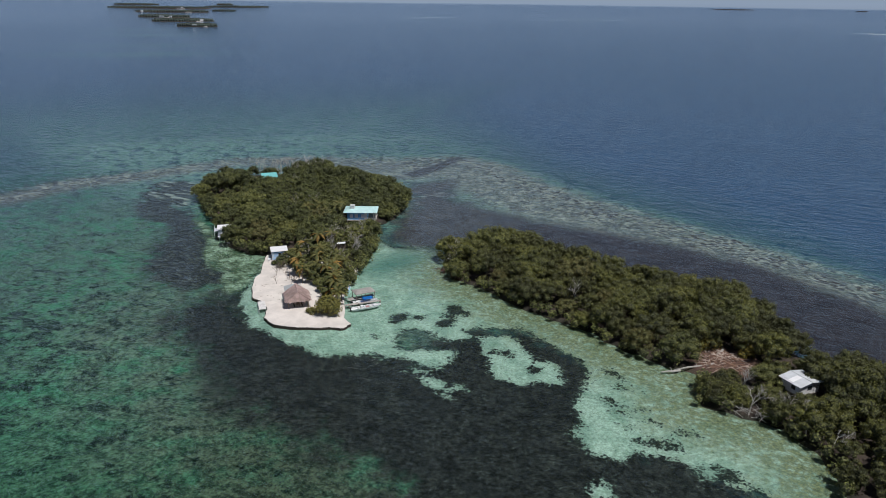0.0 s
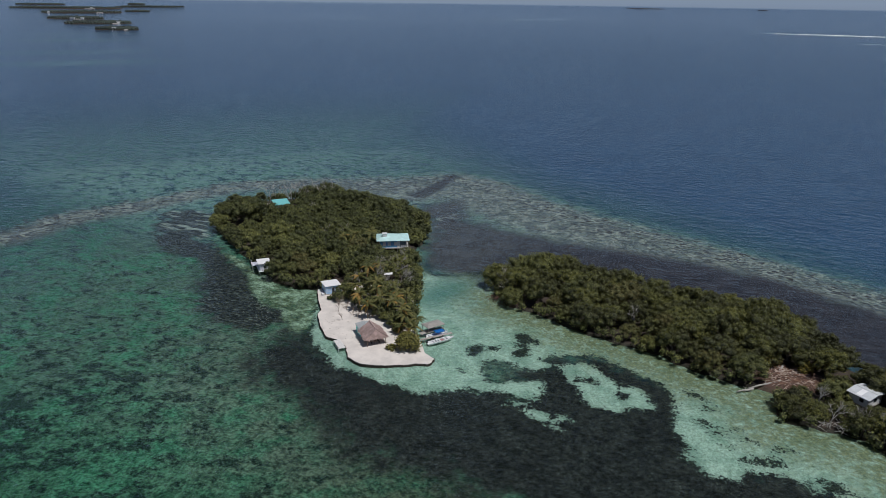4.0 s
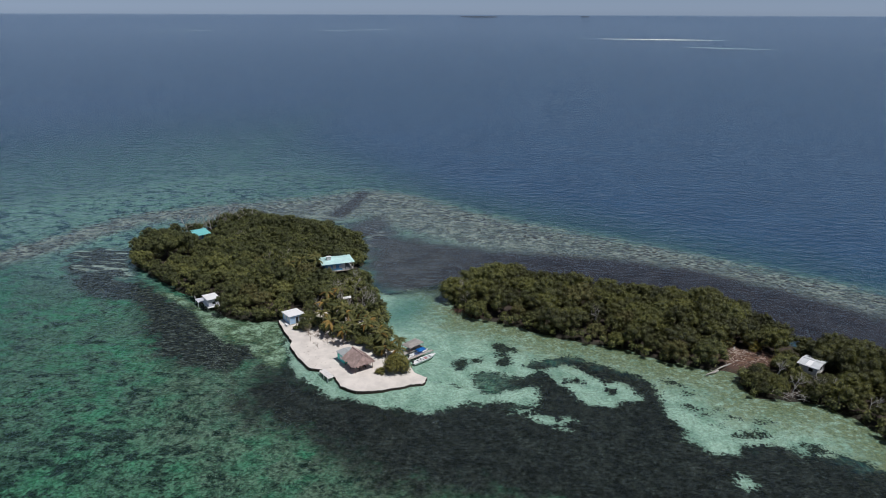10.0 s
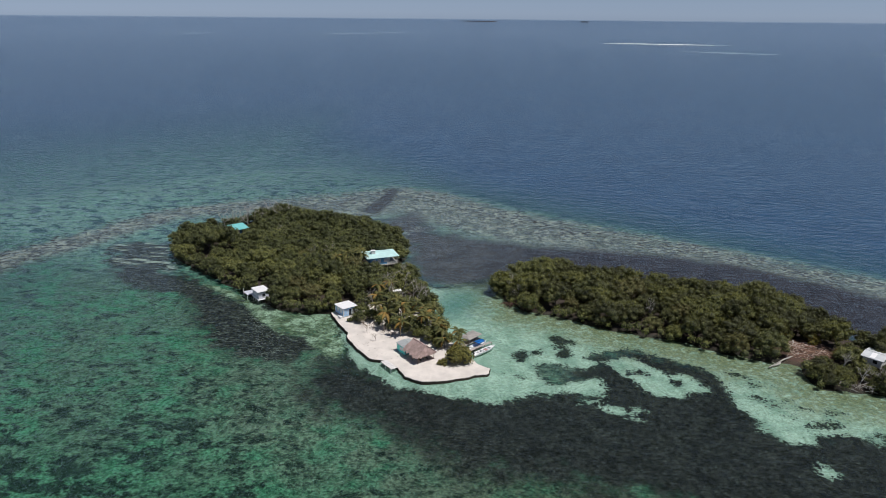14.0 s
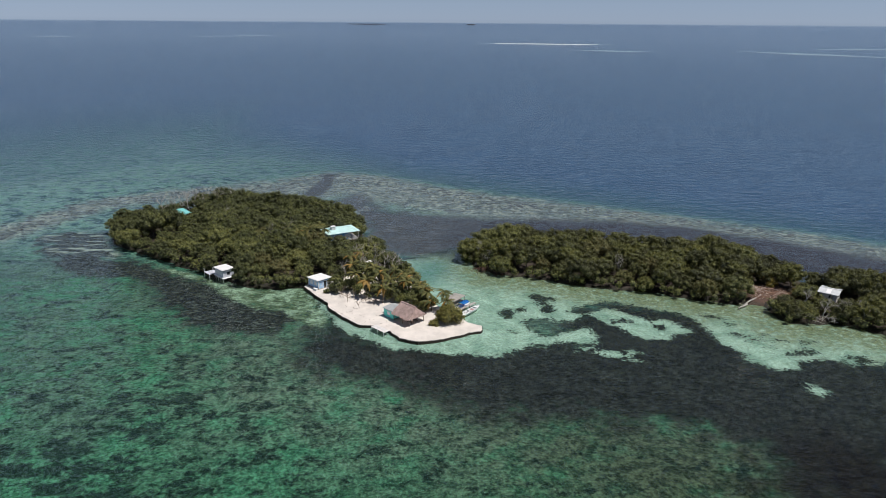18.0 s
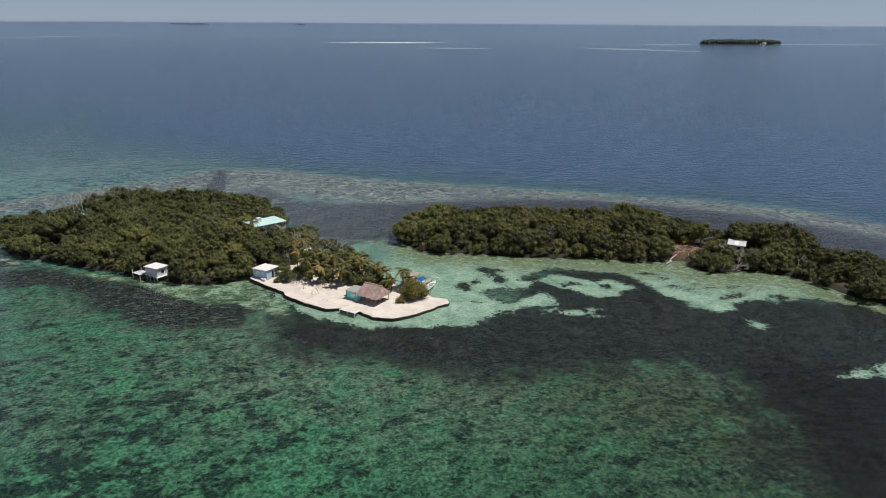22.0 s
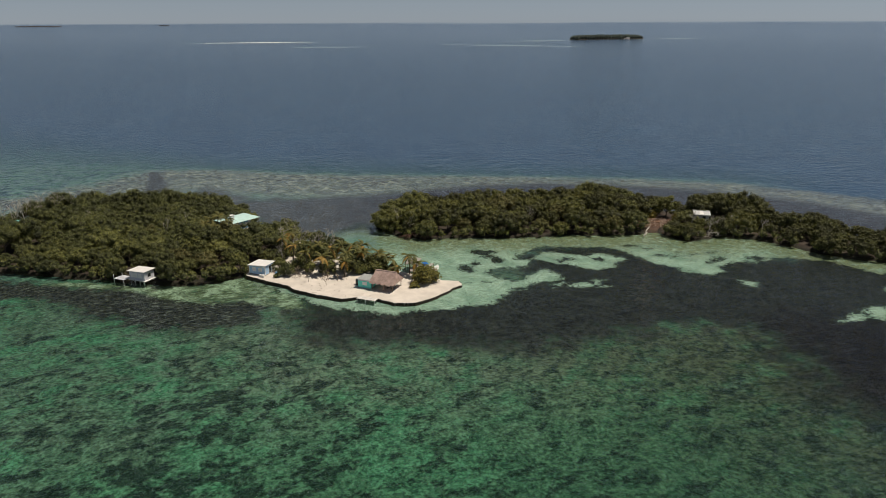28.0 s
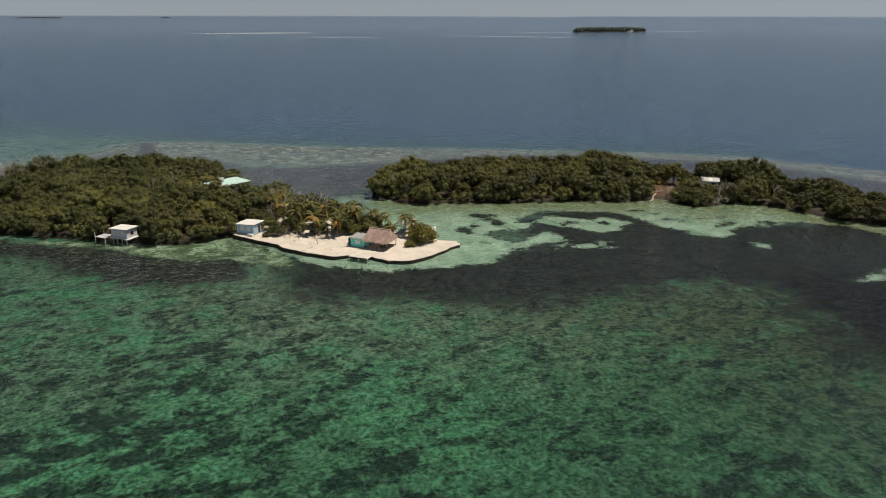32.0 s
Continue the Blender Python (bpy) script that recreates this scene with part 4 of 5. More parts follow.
def stilt_cabin():
    ob = thing("stilt_cabin", axes_at(-74.6, 38.6, -0.3, -48), "grey-lilac cabin with white roof on stilts over the water", "cabin")
    x0, x1, y0, y1 = -2.55, 2.55, -1.7, 1.7
    part("floor", boxm(x0 - 0.3, y0 - 0.4, 0.95, x1 + 0.6, y1, 1.10), WHITE, ob)
    walls(ob, x0, y0, x1, y1, 1.10, 3.20, LILAC)
    part("roof", shed_roof(x0 - 0.4, y0 - 0.4, x1 + 0.4, y1 + 0.4, 3.28, 3.52), ROOF_WHITE, ob, "flat white sheet roof")
    for x in (-2.0, -0.85, 0.6):
        framed("shutter", ob, "y", x, x + 0.9, 1.75, 2.75, (y0, -1), WHITE, WHITE, "white louvred shutter")
    framed("window", ob, "x", -0.5, 0.5, 1.8, 2.7, (x1, 1), GLASS, WHITE)
    for x in (-2.3, -0.8, 0.8, 2.3):
        for y in (y0, y1 - 0.2):
            part("stilt", tube(bmesh.new(), [(x, y, -1.8), (x, y, 0.98)], [0.11, 0.11], 6), WHITE, ob)
    for x in (-0.8, 2.3):
        part("brace", tube(bmesh.new(), [(x - 0.9, y0, 0.95), (x, y0, 0.1)], [0.07, 0.07], 5), WHITE, ob)
    dock = thing("landing", axes_at(-79.3, 41.0, 0, -48), "small grey board landing on posts beside the stilt cabin", "dock")
    for k in range(10):
        part("board", boxm(-1.7, -1.5 + 0.3 * k, 0.78, 1.9, -1.5 + 0.3 * k + 0.27, 0.84), LILAC, dock)
    for x in (-1.6, 1.7):
        for y in (-1.4, 1.4):
            tall = 1.9 if x < 0 else 0.8
            part("post", tube(bmesh.new(), [(x, y, -1.9), (x, y, tall)], [0.10, 0.09], 6), WHITE, dock)
    return ob


def thatch_shelter():
    ob = thing("thatched_shelter", axes_at(-18.6, 4.5, 0.50, -47), "open shelter with weathered palm thatch roof on poles", "shelter")
    bm = hip_roof(-3.2, -3.0, 3.5, 3.0, 2.1, 4.4, -2.7, 2.9, 0.22)
    part("roof", bm, THATCH, ob, "hipped grey-brown palm thatch")
    r = random.Random(5)
    # ragged layers of fronds on the four slopes
    bm = bmesh.new()
    for k in range(1300):
        sx, sy = r.uniform(-3.2, 3.5), r.uniform(-3.0, 3.0)
        ky = 1 - abs(sy) / 3.0
        kx = (sx + 3.2) / 0.5 if sx < -2.7 else (3.5 - sx) / 0.6 if sx > 2.9 else 1
        k2 = max(0.0, min(ky, kx, 1))
        z = 2.1 + 2.3 * k2 + 0.05
        down = Vector((0, math.copysign(1, sy), -0.77)) if ky <= kx else Vector((math.copysign(1, sx), 0, -4.0))
        down.normalize()
        across = Vector((0, 0, 1)).cross(down).normalized() * r.uniform(0.08, 0.2)
        p = Vector((sx, sy, z + r.uniform(0.0, 0.10)))
        q = p + down * r.uniform(0.4, 0.8)
        bm.faces.new([bm.verts.new(v) for v in (p - across, p + across, q + across * 0.5, q - across * 0.5)])
    part("fronds", bm, THATCH, ob, "loose dry palm fronds")
    part("ridge_cap", tube(bmesh.new(), [(-2.75, 0, 4.42), (0, 0, 4.46), (2.95, 0, 4.4)], [0.22, 0.2, 0.22], 7), THATCH, ob)
    for x in (-2.6, 0.4, 3.0):
        for y in (-2.5, 2.5):
            part("pole", tube(bmesh.new(), [(x, y, -0.3), (x + 0.04, y, 1.2), (x, y, 2.35)], [0.09, 0.08, 0.08], 6), POLE, ob)
    for y in (-2.5, 2.5):
        part("beam", tube(bmesh.new(), [(-3.0, y, 2.25), (3.3, y, 2.25)], [0.07, 0.07], 6), POLE, ob)
    hut = thing("shed", axes_at(-18.6, 4.5, 0.50, -47), "turquoise board shed with grey sheet roof under the thatch end", "shed")
    part("floor", boxm(-6.7, -2.6, 0, -3.0, 1.2, 0.10), WOOD, hut)
    walls(hut, -6.7, -2.6, -3.0, 1.2, 0.1, 2.35, TURQ)
    part("roof", hip_roof(-6.95, -2.85, -2.4, 1.45, 2.35, 3.1, -6.0, -2.8), ROOF_GREY, hut, "grey weathered sheet roof")
    framed("window", hut, "y", -5.3, -4.2, 0.9, 1.6, (-2.6, -1), WHITE, WHITE, "white closed hatch")
    part("gable", boxm(-6.4, -2.63, 1.95, -3.3, -2.60, 2.33), LILAC, hut)
    table = thing("picnic_table", axes_at(-17.6, 3.4, 0.50, -47), "rough wooden table under the thatch", "table")
    part("tabletop", boxm(-1.0, -0.4, 0.72, 1.0, 0.4, 0.78, 0.01), POLE, table)
    for x in (-0.85, 0.85):
        for y in (-0.3, 0.3):
            part("leg", boxm(x - 0.04, y - 0.04, 0, x + 0.04, y + 0.04, 0.72), POLE, table)
    for y in (1.0, -1.0):
        b = thing("bench", axes_at(-17.6, 3.4, 0.50, -47) @ pose(0, y, 0), "low dark wooden bench beside the table", "bench", "benches at the table")
        part("seat", boxm(-0.9, -0.15, 0.40, 0.9, 0.15, 0.45), POST, b)
        for x in (-0.7, 0.7):
            part("leg", boxm(x - 0.05, -0.12, 0, x + 0.05, 0.12, 0.40), POST, b)


def blue_house():
    ob = thing("stilt_house", axes_at(-43.2, 73.2, 0.2, 27), "blue house with wide aqua sheet roof on posts", "house")
    x0, x1, y0, y1 = -4.6, 4.6, -3.0, 4.2
    part("floor", boxm(x0 - 0.2, y0 - 0.8, 1.5, x1 + 0.9, y1, 1.7), WOOD, ob)
    walls(ob, x0, y0, 2.4, y1, 1.7, 4.3, SKY_BLUE)
    part("roof", hip_roof(-5.9, -3.6, 5.9, 5.1, 4.35, 5.35, -3.4, 3.6), ROOF_AQUA, ob, "pale aqua painted sheet roof")
    for x in (-3.6, -1.9, 0.4):
        framed("window", ob, "y", x, x + 1.0, 2.5, 3.6, (y0, -1), WHITE, WHITE, "white framed shuttered window")
    part("panel", boxm(1.45, -3.04, 1.8, 2.42, -3.0, 4.25), WHITE, ob, "white board panel")
    framed("door", ob, "x", -0.5, 0.5, 1.75, 3.75, (2.4, 1), WHITE, WHITE)
    for x in (-4.4, -1.5, 1.5, 4.7, 5.3):
        for y in (-3.4, 2.8):
            part("post", tube(bmesh.new(), [(x, y, -1.0), (x, y, 1.5 if x < 3 else 4.5)], [0.12, 0.11], 6), WOOD, ob)
    for x0r, x1r in ((2.6, 5.4),):
        for z in (2.1, 2.5):
            part("rail", tube(bmesh.new(), [(x0r, -3.45, z), (x1r, -3.45, z)], [0.04, 0.04], 5), WHITE, ob)
    tank = thing("water_tank", axes_at(-45.6, 71.6, 5.3, 27), "white box tank standing on the aqua roof", "tank")
    part("body", boxm(-0.75, -0.6, -0.1, 0.75, 0.6, 1.1, 0.06), WHITE, tank)
    part("lid", boxm(-0.85, -0.7, 1.1, 0.85, 0.7, 1.2, 0.03), WHITE, tank)


def teal_house():
    ob = thing("house", axes_at(-108.2, 102.6, 0.2, -45), "small house with bright teal roof among the trees", "house")
    part("floor", boxm(-2.7, -2.7, 0.6, 2.7, 2.7, 0.8), WOOD, ob)
    walls(ob, -2.6, -2.6, 2.6, 2.6, 0.8, 2.7, WHITE)
    part("roof", shed_roof(-3.5, -3.3, 3.5, 3.3, 3.35, 2.72, 0.09), ROOF_TEAL, ob, "teal painted sheet roof")
    framed("door", ob, "x", -0.5, 0.5, 0.85, 2.55, (2.6, 1), SKY_BLUE, WHITE)
    for y in (-1.6, 1.0):
        framed("window", ob, "y", y, y + 0.8, 1.5, 2.4, (-2.6, -1), GLASS, WHITE)
    for x in (-2.4, 2.4):
        for y in (-2.4, 2.4):
            part("post", tube(bmesh.new(), [(x, y, -0.6), (x, y, 0.6)], [0.12, 0.12], 6), WOOD, ob)


def grey_cabin():
    ob = thing("cabin", axes_at(98.3, 15.4, -0.3, 50), "white board cabin with pale grey sheet roof among mangroves", "cabin")
    part("floor", boxm(-2.8, -2.3, 1.9, 2.8, 2.3, 2.1), WOOD, ob)
    walls(ob, -2.7, -2.2, 2.7, 2.2, 2.1, 4.4, WHITE)
    sheet_roof = plain("pale_grey_sheet_roof", (0.62, 0.63, 0.63), 0.45, 0.2, 0.5)
    for s in (-1, 1):
        bm = bmesh.new()
        v = [bm.verts.new(p) for p in ((0, -2.7, 4.85), (0, 2.7, 4.85), (s * 3.3, 2.7, 4.3), (s * 3.3, -2.7, 4.3))]
        w = [bm.verts.new(p.co - Vector((0, 0, 0.08))) for p in v]
        bm.faces.new(v)
        bm.faces.new(w[::-1])
        for i in range(4):
            bm.faces.new((v[i], w[i], w[(i + 1) % 4], v[(i + 1) % 4]))
        part("roof", bm, sheet_roof, ob, "pale grey sheet roof slope")
    part("ridge_cap", tube(bmesh.new(), [(0, -2.72, 4.83), (0, 2.72, 4.83)], [0.1, 0.1], 6), sheet_roof, ob)
    part("patch", shed_roof(-2.9, -0.5, -0.4, 0.7, 4.375, 4.792, 0.03), ROOF_WHITE, ob, "white replaced roof sheet")
    framed("window", ob, "y", -0.6, 0.6, 2.9, 3.8, (-2.2, -1), GLASS, WHITE)
    framed("window", ob, "x", -1.2, -0.2, 2.9, 3.8, (-2.7, -1), GLASS, WHITE)
    for x in (-2.5, 2.5):
        for y in (-2.0, 0, 2.0):
            part("post", tube(bmesh.new(), [(x, y, -0.4), (x, y, 1.9)], [0.11, 0.11], 6), POLE, ob)


blue_cabin()
stilt_cabin()
thatch_shelter()
blue_house()
teal_house()
grey_cabin()


# ---- seawall, jetty, dock and boats ----
def seawall():
    ob = thing("seawall", pose(0, 0, 0), "dark wet upright timber seawall holding the sand", "seawall")
    me = mesh_of("plank", boxm(-0.145, -0.05, -1.7, 0.145, 0.05, 0.44, 0.015), POST)
    r = random.Random(2)
    for (ax, ay), (bx, by) in zip(WALL_LINE, WALL_LINE[1:]):
        n = max(1, round(math.hypot(bx - ax, by - ay) / 0.29))
        a = math.degrees(math.atan2(by - ay, bx - ax))
        for k in range(n):
            q = (k + 0.5) / n
            p = part("plank", me, None, ob)
            nx, ny = math.sin(radians(a)), -math.cos(radians(a))
            off = 0.06 + r.uniform(0, 0.04)
            p.matrix_local = pose(ax + (bx - ax) * q + nx * off, ay + (by - ay) * q + ny * off, r.uniform(-0.16, 0.07), r.uniform(-3, 3), r.uniform(-1.5, 1.5), a)
    return ob


def board_deck(parent, x0, x1, y0, y1, z, mat, along="x", step=0.3):
    n = max(1, round(((x1 - x0) if along == "y" else (y1 - y0)) / step))
    for k in range(n):
        if along == "x":
            b0 = y0 + (y1 - y0) * k / n
            part("board", boxm(x0, b0, z - 0.05, x1, b0 + (y1 - y0) / n - 0.03, z), mat, parent)
        else:
            b0 = x0 + (x1 - x0) * k / n
            part("board", boxm(b0, y0, z - 0.05, b0 + (x1 - x0) / n - 0.03, y1, z), mat, parent)


def jetty():
    ob = thing("jetty", axes_at(-25.65, -1.0, 0, -46), "small pale board jetty on white posts at the seawall", "jetty")
    board_deck(ob, -2.6, 2.6, -0.85, 0.95, 0.66, plain("bleached_boards", (0.72, 0.68, 0.64), 0.9, 0.2), "y", 0.32)
    for y in (-0.7, 0.8):
        part("beam", boxm(-2.4, y - 0.06, 0.46, 2.4, y + 0.06, 0.605), WOOD, ob)
    for x in (-2.35, 0, 2.35):
        part("post", tube(bmesh.new(), [(x, -0.92, -1.8), (x, -0.92, 0.66)], [0.1, 0.09], 6), WHITE, ob)


def hull_mesh(L, B, D):
    """An open skiff hull with raised bow, floor and gunwale."""
    bm = bmesh.new()
    rows = []
    n = 12
    for i in range(n + 1):
        u = i / n
        half = B / 2 * (1 - max(0, (u - 0.55) / 0.45) ** 2.2) * (0.9 + 0.1 * min(1, u * 4))
        half = max(half, 0.03)
        sheer = D + 0.38 * max(0, u - 0.35) ** 1.5
        keel = -0.15 + 0.45 * max(0, (u - 0.7) / 0.3) ** 2
        x = -L / 2 + L * u
        inner = max(half - 0.12, 0.01)
        floor = keel + 0.28 + 0.2 * max(0, u - 0.7)
        sec = [(x, 0, keel), (x, half * 0.8, keel + 0.18), (x, half, sheer), (x, inner, sheer), (x, inner * 0.85, floor), (x, 0, floor)]
        rows.append([bm.verts.new(p) for p in sec] + [bm.verts.new((p[0], -p[1], p[2])) for p in sec[1:5][::-1]])
    for a, b in zip(rows, rows[1:]):
        for k in range(len(a)):
            j = (k + 1) % len(a)
            bm.faces.new((a[k], a[j], b[j], b[k]))
    bm.faces.new(rows[0][::-1])
    bm.faces.new(rows[-1])
    return bm


def outboard(parent, x):
    cowl = part("outboard_motor", boxm(x - 0.55, -0.2, 0.55, x - 0.05, 0.2, 1.05, 0.09), BLACK, parent, "black outboard motor")
    part("leg", boxm(x - 0.38, -0.08, -0.5, x - 0.2, 0.08, 0.55, 0.02), BLACK, cowl)


def boats():
    a = thing("skiff", axes_at(-1.9, 11.2, 0.05, 51), "long white open skiff moored at the finger pier", "boat")
    part("hull", hull_mesh(7.9, 1.8, 0.50), HULL, a)
    for x in (-2.2, -0.6, 1.0):
        part("thwart", boxm(x, -0.80, 0.42, x + 0.35, 0.80, 0.50), HULL, a)
    part("console", boxm(-1.6, -0.3, 0.25, -1.0, 0.3, 1.05, 0.05), HULL, a)
    part("foredeck", boxm(1.9, -0.62, 0.50, 2.9, 0.62, 0.58, 0.02), WHITE, a)
    part("cushion", boxm(-0.2, -0.5, 0.36, 0.7, 0.5, 0.50, 0.04), plain("faded_red_cloth", (0.45, 0.25, 0.24), 0.9, 0.3), a)
    outboard(a, -3.95)
    b = thing("skiff", axes_at(-4.0, 14.0, 0.05, 50), "white skiff under a bright blue tarpaulin cover", "boat")
    part("hull", hull_mesh(6.6, 1.8, 0.55), HULL, b)
    bm = bmesh.new()
    n = 9
    for i in range(n + 1):
        for j in range(n + 1):
            x, y = -0.9 + 2.8 * i / n, -1.05 + 2.1 * j / n
            bm.verts.new((x, y, 1.55 - 0.28 * (y / 1.05) ** 2 + 0.10 * noise.noise((x * 1.7, y * 1.7, 2))))
    bm.verts.ensure_lookup_table()
    for i in range(n):
        for j in range(n):
            q = i * (n + 1) + j
            bm.faces.new([bm.verts[k] for k in (q, q + n + 1, q + n + 2, q + 1)])
    bmesh.ops.solidify(bm, geom=bm.faces, thickness=0.03)
    part("tarpaulin", bm, TARP, b, "creased bright blue tarpaulin", True)
    for x in (-0.8, 1.8):
        for y in (-0.85, 0.85):
            part("pole", tube(bmesh.new(), [(x, y, 0.3), (x, y, 1.38)], [0.03, 0.03], 5), POLE, b)
    part("thwart", boxm(-2.4, -0.8, 0.42, -2.0, 0.8, 0.5), HULL, b)
    outboard(b, -3.3)


def dock():
    ob = thing("finger_pier", axes_at(-3.5, 12.5, 0, 48), "narrow grey board pier between two moored boats", "pier")
    board_deck(ob, -5.0, 4.6, -0.5, 0.5, 0.72, WOOD, "y", 0.34)
    for x in (-4.0, -1.5, 1.5, 4.3):
        for y in (-0.45, 0.45):
            part("post", tube(bmesh.new(), [(x, y, -1.8), (x, y, 0.9)], [0.09, 0.08], 6), POLE, ob)
    ob = thing("boat_shelter", axes_at(-6.1, 16.3, 0, 54), "open dock shelter with grey weathered roof on posts", "shelter")
    board_deck(ob, -4.5, 2.7, -1.5, 0.2, 0.72, WOOD, "y", 0.36)
    part("roof", hip_roof(-2.7, -1.8, 2.8, 1.8, 2.15, 2.6, -1.8, 1.9), plain("weathered_roof", (0.34, 0.31, 0.28), 0.9, 0.3), ob, "grey-brown weathered roof")
    for x in (-2.5, 0, 2.6):
        for y in (-1.5, 1.5):
            part("post", tube(bmesh.new(), [(x, y, -1.8), (x, y, 2.25)], [0.09, 0.08], 6), POLE, ob)


seawall()
jetty()
boats()
dock()


# ---- palms, bushes and dead trees ----
def frond_mesh(length, droop, mat, rng, name="frond"):
    bm = bmesh.new()
    pts = []
    n = 9
    for i in range(n + 1):
        u = i / n
        pts.append(Vector((length * (u - 0.12 * droop * u * u), 0, length * (0.42 * u - (0.55 + 0.35 * droop) * u * u))))
    for i in range(n):
        a, b = pts[i], pts[i + 1]
        w = Vector((0, 0.035 * (1 - i / n) + 0.012, 0))
        bm.faces.new([bm.verts.new(v) for v in (a - w, a + w, b + w * 0.8, b - w * 0.8)])
    for i in range(32):
        u = 0.10 + 0.9 * i / 31
        k = min(int(u * n), n - 1)
        p = pts[k].lerp(pts[k + 1], u * n - k)
        t = (pts[k + 1] - pts[k]).normalized()
        reach = length * 0.21 * math.sin(math.pi * (0.18 + 0.78 * u)) * rng.uniform(0.85, 1.1)
        for s in (-1, 1):
            tip = p + Vector((0, s * reach, 0)) + t * reach * 0.55 + Vector((0, 0, -reach * rng.uniform(0.25, 0.6)))
            mid = p.lerp(tip, 0.5) + Vector((0, 0, reach * 0.10))
            w = t * 0.048
            bm.faces.new([bm.verts.new(v) for v in (p - w, p + w, mid + w * 1.2, mid - w * 1.2)])
            bm.faces.new([bm.verts.new(v) for v in (mid - w * 1.2, mid + w * 1.2, tip)])
    return mesh_of(name, bm, mat)


FRONDS = [frond_mesh(3.1, d, LEAF_PALM, rng) for d in (0.5, 1.0, 1.5)]
FRONDS_RUST = [frond_mesh(2.9, d, LEAF_RUST, rng) for d in (1.2, 1.7)]


def palm(x, y, h, rust, lean, turn, z=0.42):
    look_ = "rusty orange fronds" if rust > 0.3 else "yellow-green feathery fronds"
    ob = thing("coconut_palm", pose(x, y, z, 0, 0, turn), f"coconut palm with {look_} and slim leaning trunk", "palm", "palms behind the beach")
    pts = [(lean * h * (k / 5) ** 2, 0, h * k / 5 - (0.3 if k == 0 else 0)) for k in range(6)]
    part("trunk", tube(bmesh.new(), pts, [0.16, 0.13, 0.12, 0.11, 0.10, 0.10], 7), BARK, ob, "", True)
    n = int(rng.integers(12, 15))
    for k in range(n):
        old = k % 3 == 0
        me = FRONDS_RUST[int(rng.integers(2))] if rng.uniform() < rust * (1.3 if old else 0.35) else FRONDS[2 if old else int(rng.integers(2))]
        f = part("frond", me, None, ob)
        s = rng.uniform(0.75, 1.05)
        f.matrix_local = pose(lean * h, 0, h - 0.02, 0, -rng.uniform(-25, 30) if old else -rng.uniform(5, 48), k * 360 / n * 2.4 + rng.uniform(-12, 12)) @ Matrix.Diagonal((s, s, s, 1))


PALMS = [(-30.7, 20.3, 5.0, 0.75, 0.06, 60), (-25.8, 16.2, 4.4, 0.6, 0.05, 30), (-23.5, 20.0, 5.0, 0.1, 0.1, 120), (-20.0, 19.5, 5.2, 0.1, 0.12, 310), (-33.5, 25.0, 5.4, 0.4, 0.08, 140),
         (-9.4, 11.0, 4.8, 0.1, 0.16, 60), (-12.6, 10.6, 2.6, 0.6, 0.12, 170), (-8.2, 8.4, 3.8, 0.1, 0.10, 200), (-18.8, 21.8, 5.4, 0.1, 0.1, 220), (-13.4, 13.8, 4.0, 0.15, 0.1, 100), (-14.5, 15.5, 4.6, 0.2, 0.1, 250), (-17.5, 24.5, 5.4, 0.05, 0.08, 90), (-27.5, 25.0, 5.5, 0.1, 0.1, 10),
         (-21.0, 25.0, 5.6, 0.1, 0.1, 15), (-15.6, 17.4, 4.8, 0.1, 0.1, 75), (-28.5, 28.5, 6.0, 0.15, 0.1, 130), (-36.0, 31.0, 6.0, 0.2, 0.1, 330), (-56, 58, 7.6, 0.1, 0.1, 40), (-52, 63, 7.6, 0.05, 0.1, 200), (-37.0, 38.5, 6.0, 0.35, 0.1, 70), (-33.0, 42.0, 6.2, 0.3, 0.12, 210), (-48.0, 66.0, 6.6, 0.05, 0.1, 260), (-50.5, 70.0, 7.0, 0.0, 0.12, 330), (-31.5, 29.0, 5.6, 0.2, 0.1, 40), (-22.0, 28.0, 5.2, 0.1, 0.15, 180)]
for p in PALMS:
    palm(*p)


def bush(name, x, y, z, R, H, mat, label, category, per=110, leaf=0.24, n=14):
    ob = thing(name, pose(x, y, z), label, category)
    lobes = []
    for k in range(n):
        a, q = rng.uniform(0, math.tau), math.sqrt(rng.uniform(0.02, 1))
        r = R * rng.uniform(0.32, 0.45)
        hx = (R - r * 0.8) * q
        lobes.append((hx * math.cos(a), hx * math.sin(a), max(r * 0.8, H * (0.28 + 0.5 * (1 - q * q) * rng.uniform(0.6, 1))), r))
    lobes.append((0, 0, H - R * 0.42, R * 0.42))
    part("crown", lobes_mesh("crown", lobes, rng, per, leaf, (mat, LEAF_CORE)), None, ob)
    part("trunk", tube(bmesh.new(), [(0, 0, -0.2), (0.1, 0.05, H * 0.3), (0.2, 0.1, H * 0.6)], [0.16, 0.12, 0.07], 6), BARK, ob)


